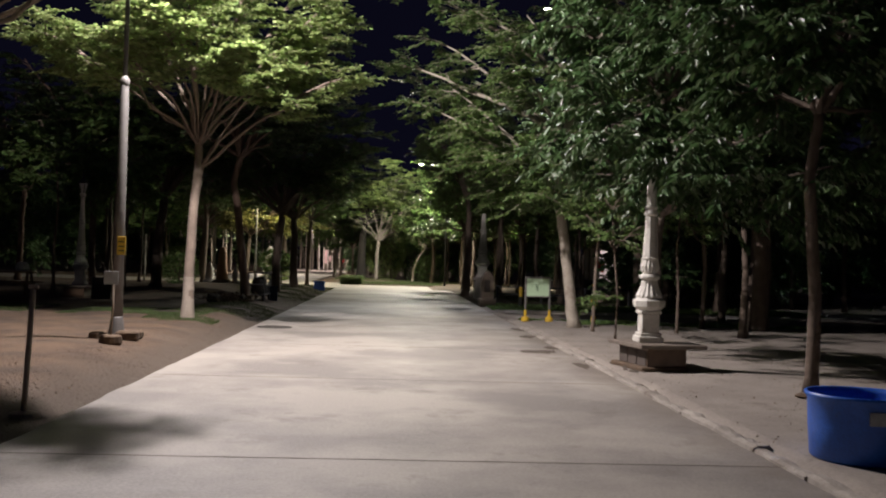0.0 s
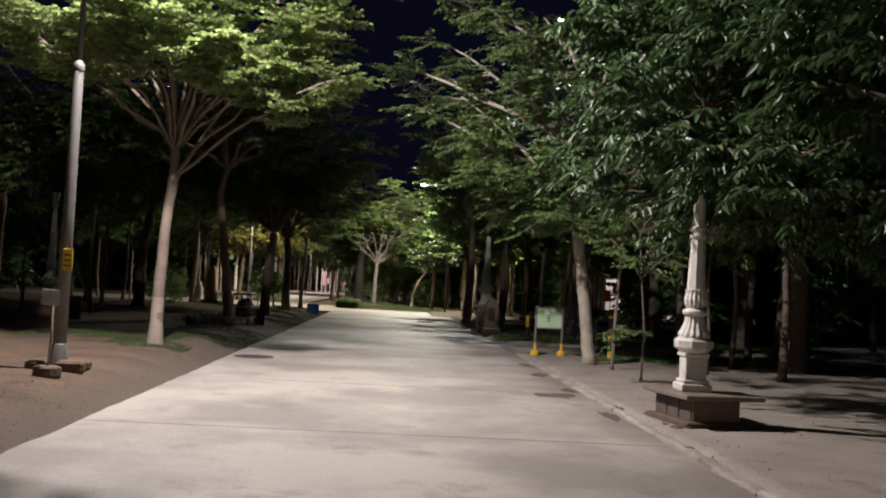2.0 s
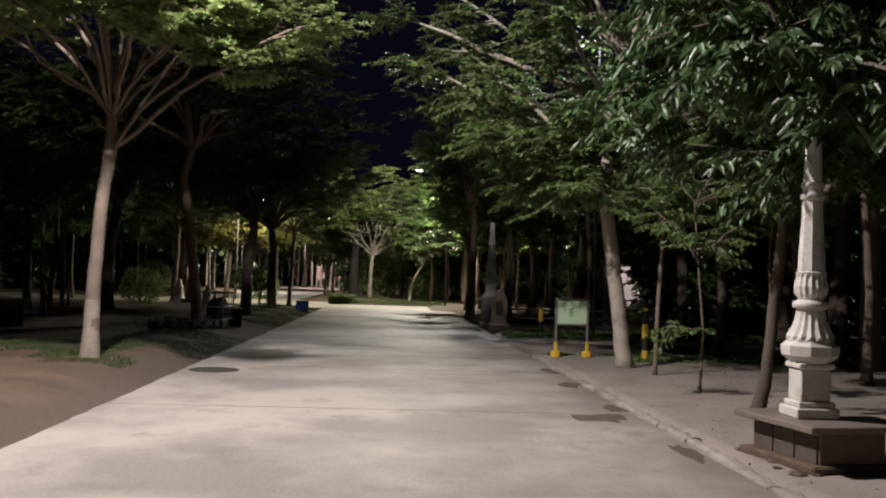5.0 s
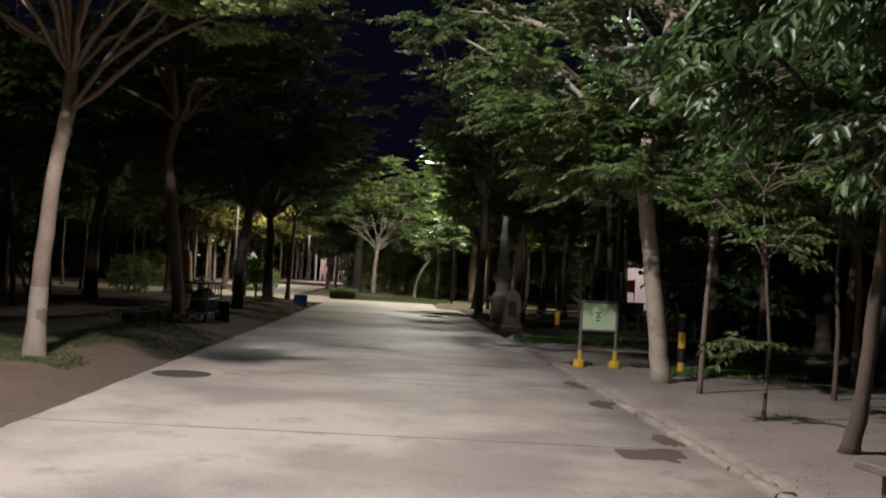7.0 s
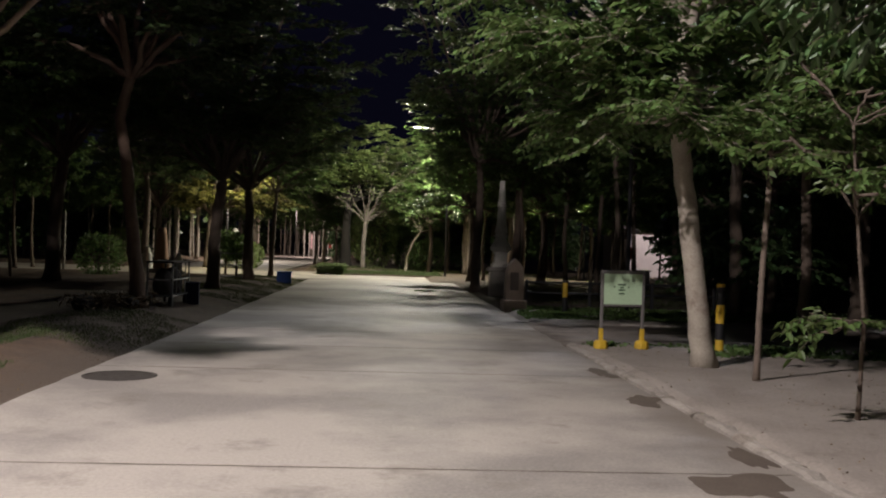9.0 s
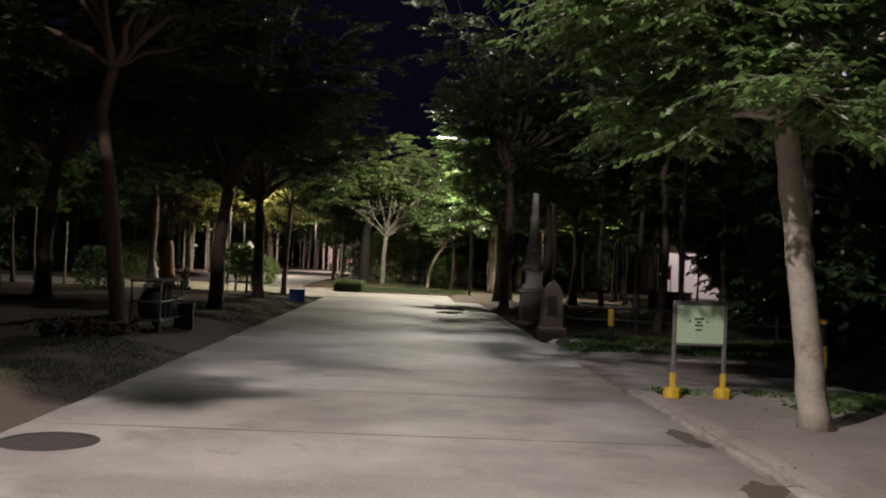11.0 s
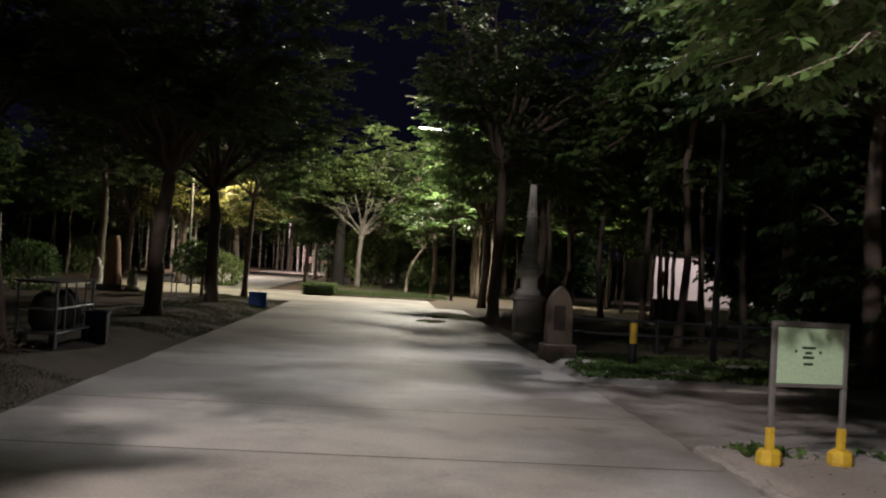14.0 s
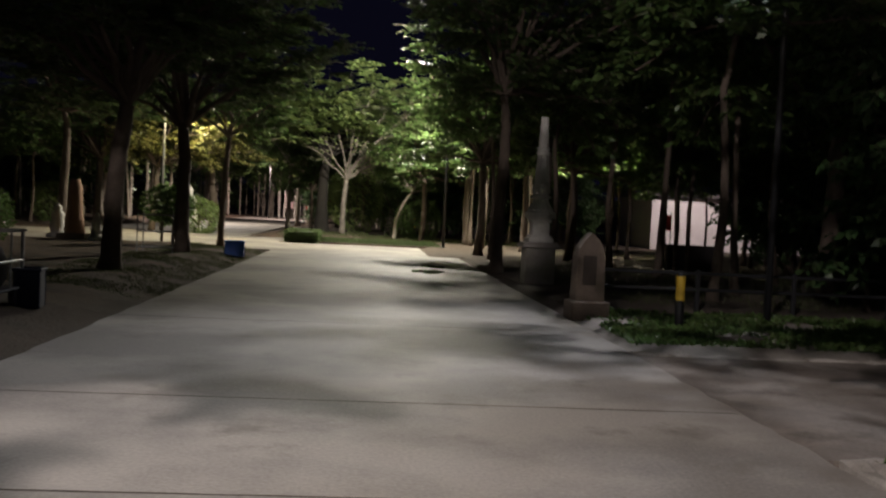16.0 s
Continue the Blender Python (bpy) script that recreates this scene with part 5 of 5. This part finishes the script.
for sy in (-0.75, 0.75):
    for k in (0, 1):
        part("bench_plank", Shape().box((0, sy + (k - 0.5) * 0.16, 0.44), (1.9, 0.15, 0.045)), WOOD, tbl)
for sx in (-0.7, 0.7):
    part("cross_beam", Shape().box((sx, 0, 0.4), (0.06, 1.7, 0.08)), WOOD, tbl)
    for sy in (-1, 1):
        part("leg", Shape().tube([(sx, sy * 0.72, 0), (sx, sy * 0.28, 0.72)], 0.045, 6), WOOD, tbl)
part("bundle", Shape().lathe([(0.16, 0.76), (0.2, 0.82), (0.17, 0.95), (0.1, 1.02)], 10, at=(0.5, 0.1, 0)), PAPER, tbl)

pipe = thing("steel_post", (-3.38, 12.15, gz(-3.38, 12.15)), "thin rusty steel post leaning in the soil verge", "post")
part("tube", Shape().tube([(0, 0, -0.05), (0.03, 0.0, 0.6), (0.055, 0, 1.17)], 0.026, 12), RUST, pipe, smooth=True)
part("cap", Shape().box((0.056, 0, 1.18), (0.09, 0.05, 0.05)), RUST, pipe)
part("concrete_footing", Shape().lathe([(0.16, -0.02), (0.13, 0.025), (0.06, 0.04), (0.0, 0.045)], 11), STONE, pipe)

heap = thing("brush_heap", (-4.6, 31.1, gz(-4.6, 31.1)), "dark heap of brush and sacks at the foot of the tree", "heap")
rh = random.Random(4)
for k in range(5):
    r, cx, cy = rh.uniform(0.12, 0.2), rh.uniform(-0.6, 0.2), rh.uniform(-0.2, 0.5)
    lump = Shape().lathe([(r * 0.9, -0.03), (r * 1.2, r * 0.3), (r * 1.05, r * 0.7), (r * 0.6, r * 1.0), (r * 0.15, r * 1.08)], 12, at=(cx, cy, 0))
    lump.v = [(x + rh.uniform(-0.04, 0.04), y + rh.uniform(-0.04, 0.04), z + rh.uniform(-0.025, 0.025)) for x, y, z in lump.v]
    part("sack", lump, DARK_CLUTTER, heap)
rb = np.random.default_rng(12)
P = np.stack([rb.normal(-0.2, 0.35, 900), rb.normal(0.1, 0.3, 900), rb.random(900) * 0.22], -1)
A = rb.normal(0, 1, (900, 3)) * np.array([1, 1, 0.5])
L = rb.uniform(0.08, 0.22, 900)
tagged(part("brush", leaves_mesh("brush", P, A, rb.normal(0, 1, (900, 3)), L, L * 0.16, LITTER, simple=True), LITTER, heap), kind="stuff")

# ---- far left garden ----
GARDEN_STAKES = "bare stakes of the garden"
for x, y, dx, h, r, mat, lab in ((-10.84, 40.2, -0.5, 1.2, 0.045, BARK, "bare stake leaning in the garden soil"), (-11.35, 43.5, -0.2, 1.65, 0.05, BARK, "pale crooked bare stem in the garden"), (-12.75, 52.4, 0.0, 2.45, 0.05, WHITE_DIM, "thin white post standing in the garden")):
    stem = part("stake", Shape().tube([(0, 0, -0.05), (dx * 0.35, 0, h * 0.45), (dx * 0.8, 0.02, h * 0.8), (dx, 0, h)], [r * 1.1, r, r * 0.9, r * 0.7], 8), mat, smooth=True, at=(x, y, gz(x, y)))
    tagged(stem, lab, "stake", GARDEN_STAKES)


def statue(x, y, h, mat, label):
    s = part("statue", Shape().lathe([(0.32 * h, 0), (0.3 * h, 0.16 * h), (0.2 * h, 0.2 * h), (0.22 * h, 0.42 * h), (0.17 * h, 0.6 * h), (0.2 * h, 0.72 * h), (0.1 * h, 0.84 * h), (0.12 * h, 0.92 * h), (0.02 * h, 1.05 * h)], 14), mat, smooth=True, at=(x, y, gz(x, y) - 0.01))
    return tagged(s, label, "statue", "statues of the garden")


statue(-9.4, 58.6 - 6.4, 1.05, WHITE_PAINT, "pale garden statue on a round base")
statue(-8.2, 66.4, 2.2, WHITE_PAINT, "tall pale statue beside the side road")
statue(-7.9, 51.0, 0.8, WHITE_PAINT, "small white statue on the soil")
col = thing("plaster_column", (-8.6, 51.2, gz(-8.6, 51.2)), "peach plastered column with a tapering body", "column")
part("body", Shape().lathe([(0.33, 0), (0.3, 0.3), (0.24, 0.9), (0.2, 1.5), (0.14, 1.75)], 10), TERRA, col, smooth=True)
part("base", Shape().box((0, 0, 0.08), (0.8, 0.8, 0.16)), STONE, col)


def shrub(x, y, r, label, mat, seed, n=1500, squash=0.9, lift=0.0, group="clipped shrubs"):
    rng = np.random.default_rng(seed)
    d = rng.normal(0, 1, (n, 3))
    d /= np.linalg.norm(d, axis=1, keepdims=True)
    rad = r * (0.72 + 0.3 * rng.random((n, 1)) ** 0.5) * (1 + 0.12 * np.sin(d[:, :1] * 5 + seed) * np.cos(d[:, 1:2] * 4))
    P = d * rad * np.array([1, 1, squash]) + np.array([0, 0, r * squash * 0.95 + lift])
    P[:, 2] = np.maximum(P[:, 2], 0.02 + lift * 0.8)
    A = d + rng.normal(0, 0.7, (n, 3))
    N = d + rng.normal(0, 0.4, (n, 3))
    L = rng.uniform(0.09, 0.15, n)
    s = thing("shrub", (x, y, gz(x, y)), label, "shrub", group)
    tagged(part("foliage", leaves_mesh("foliage", P, A, N, L, L * 0.5, mat, simple=True), mat, s), kind="stuff")
    part("stem", Shape().tube([(0, 0, -0.03), (0.02, 0, r * squash + lift)], [0.05, 0.03], 7), BARK_DARK, s)
    for k in range(5):
        a = 1.26 * k
        part("branch", Shape().tube([(0, 0, lift + r * 0.4), (0.6 * r * math.cos(a), 0.6 * r * math.sin(a), lift + r * squash * 1.2)], [0.025, 0.01], 5), BARK_DARK, s)
    return s


shrub(-6.3, 52.3, 0.62, "round clipped topiary shrub on a short stem", LEAF_MID, 1, lift=0.7)
shrub(-5.5, 50.0, 0.5, "small round clipped shrub on a short stem", LEAF_MID, 2, lift=0.7)
shrub(-7.6, 66.0, 0.95, "rounded bright green shrub under the lamp", LEAF_FINE, 3, 2400)
shrub(-9.9, 47.5, 0.8, "dark round shrub in shade", LEAF_MID, 4)
shrub(-14.5, 68, 1.1, "rounded green shrub by the side road", LEAF_FINE, 5, 2400)
shrub(2.6, 69, 1.1, "rounded green shrub behind the hedge", LEAF_MID, 6, 2200)
shrub(-0.6, 73, 1.5, "tall green shrub behind the hedge", LEAF_FINE, 7, 3000, 1.3)
shrub(1.6, 73.5, 1.5, "leafy green shrub behind the hedge", LEAF_MID, 8, 3000, 1.3)

hedge = thing("hedge", (-2.5, 60.6, 0.0), "short block of clipped box hedge at the lawn corner", "hedge")
rng = np.random.default_rng(77)
n = 5200
P = rng.uniform(-1, 1, (n, 3)) * np.array([0.62, 1.0, 0.21]) + np.array([0, 0, 0.23])
side_pick = rng.integers(0, 3, n)
P[side_pick == 0, 2] = 0.45
P[side_pick == 1, 1] = -1.0
P[side_pick == 2, 0] = np.sign(P[side_pick == 2, 0]) * 0.62
P += rng.normal(0, 0.03, (n, 3))
L = rng.uniform(0.05, 0.1, n)
tagged(part("foliage", leaves_mesh("foliage", P, rng.normal(0, 1, (n, 3)) + np.array([0, -0.3, 0.5]), rng.normal(0, 0.6, (n, 3)) + np.array([0, -0.3, 1]), L, L * 0.5, LEAF_ROW, simple=True), LEAF_ROW, hedge), kind="stuff")
part("hedge_core", Shape().box((0, 0, 0.21), (1.14, 1.9, 0.42), ch=0.05), BARK_DARK, hedge)
lawn = thing("lawn", (0.55, 62.2, 0.0), "lit strip of short lawn inside a low kerb at the junction", "lawn")
part("bed", Shape().box((0, 0, 0.02), (4.9, 4.6, 0.1), ch=0.03), DARK_SOIL, lawn)
n = 14000
P = np.stack([rng.uniform(-2.4, 2.4, n), rng.uniform(-2.25, 2.25, n), np.full(n, 0.065)], -1)
A = rng.normal(0, 0.5, (n, 3)) + np.array([0, 0, 1.0])
L = rng.uniform(0.05, 0.12, n)
tagged(part("blades", leaves_mesh("blades", P, A, rng.normal(0, 1, (n, 3)), L, L * 0 + 0.018, GRASS_GREEN, simple=True), GRASS_GREEN, lawn), kind="stuff")

# far end of the avenue
far = thing("banner_stand", (-7.4, 126.0, 0.1), "pink and red festive banners lit at the avenue's far end", "banner stand")
rf = random.Random(21)
for k in range(9):
    x = -2.2 + 0.55 * k
    part("post", Shape().tube([(x, 0, -0.2), (x + rf.uniform(-0.1, 0.1), 0, rf.uniform(2.4, 3.4))], 0.07, 8), WHITE_PAINT, far)
    if k % 3:
        w, h = rf.uniform(0.22, 0.42), rf.uniform(0.7, 2.0)
        part("cloth", Shape().box((x + 0.28, 0.04, rf.uniform(1.1, 1.8)), (w, 0.03, h), ch=0.005), RED_PAINT if k in (5, 7) else PINK_CLOTH, far, "red cloth" if k in (5, 7) else "pink cloth")


# ---- grass, weeds and litter ----
def tufts(name, label, boxes, count, seed, height=(0.05, 0.13), material=None, width=0.012, category="grass", broad=False):
    rng = np.random.default_rng(seed)
    P, A, N, L = [], [], [], []
    area = np.array([(b[1] - b[0]) * (b[3] - b[2]) for b in boxes])
    pick = rng.choice(len(boxes), count, p=area / area.sum())
    B = np.array([b[:4] for b in boxes])[pick]
    u = rng.random((count, 2))
    x, y = B[:, 0] + u[:, 0] * (B[:, 1] - B[:, 0]), B[:, 2] + u[:, 1] * (B[:, 3] - B[:, 2])
    keep = np.sin(x * 2.3 + seed) * np.sin(y * 1.9 - seed) + 0.5 * np.sin(x * 5.1) * np.sin(y * 4.7) + rng.normal(0, 0.35, count) > -0.25
    x, y = x[keep], y[keep]
    k = len(x)
    P = np.stack([x, y, ground_height(x, y) - 0.005], -1)
    A = rng.normal(0, 0.9 if broad else 0.5, (k, 3))
    A[:, 2] = 0.6 if broad else 1.0
    L = rng.uniform(*height, k)
    N = rng.normal(0, 1, (k, 3)) + (np.array([0, 0, 1.0]) if broad else 0)
    return tagged(new(name, leaves_mesh(name, P, A, N, L, L * (0.55 if broad else 0) + (0 if broad else width), material, simple=True)), label, category, "", "stuff")


tufts("grass", "short green grass round the tree feet", [(-7.4, -4.3, 24.3, 27.0), (-5.3, -3.7, 22.8, 24.6), (-12.0, -8.2, 24.5, 27.2)], 34000, 1, (0.025, 0.06), GRASS_GREEN, 0.009)
tufts("grass", "dim grass strip along the road edge", [(-5.2, -3.15, 26.0, 31.0), (-5.6, -3.1, 36.5, 52.5)], 42000, 2, (0.025, 0.065), GRASS, 0.009)
tufts("grass", "dense green ground cover strip beside the side path", [(3.2, 14.0, 33.0, 36.8)], 42000, 3, (0.05, 0.11), LEAF_MID, category="ground cover", broad=True)
tufts("grass", "weeds and creeping leaves behind the sign", [(4.6, 11.0, 26.4, 28.0), (3.3, 4.6, 27.5, 28.05)], 7500, 4, (0.04, 0.1), LEAF_MID, category="weeds", broad=True)
tufts("grass", "lit lawn behind the hedge", [(-4.0, 8.0, 64.6, 72.0)], 15000, 5, (0.08, 0.16), GRASS)
tufts("grass", "dark grass in the grove", [(4.5, 14, 38, 50)], 12000, 6, (0.06, 0.14), GRASS)
tufts("soil_crumbs", "dark crumbs of soil and twigs along the verge", [(-4.2, -3.03, 8.5, 17.5), (-3.6, -3.05, 17.5, 30.0)], 5200, 8, (0.008, 0.026), SILT, category="soil crumbs", broad=True)
tufts("leaf_litter", "dry leaves and crumbs along the road edge", [(-4.6, -3.02, 4.0, 30.0), (3.15, 6.5, 6.0, 28.0)], 3500, 7, (0.015, 0.035), LITTER, category="leaf litter", broad=True)
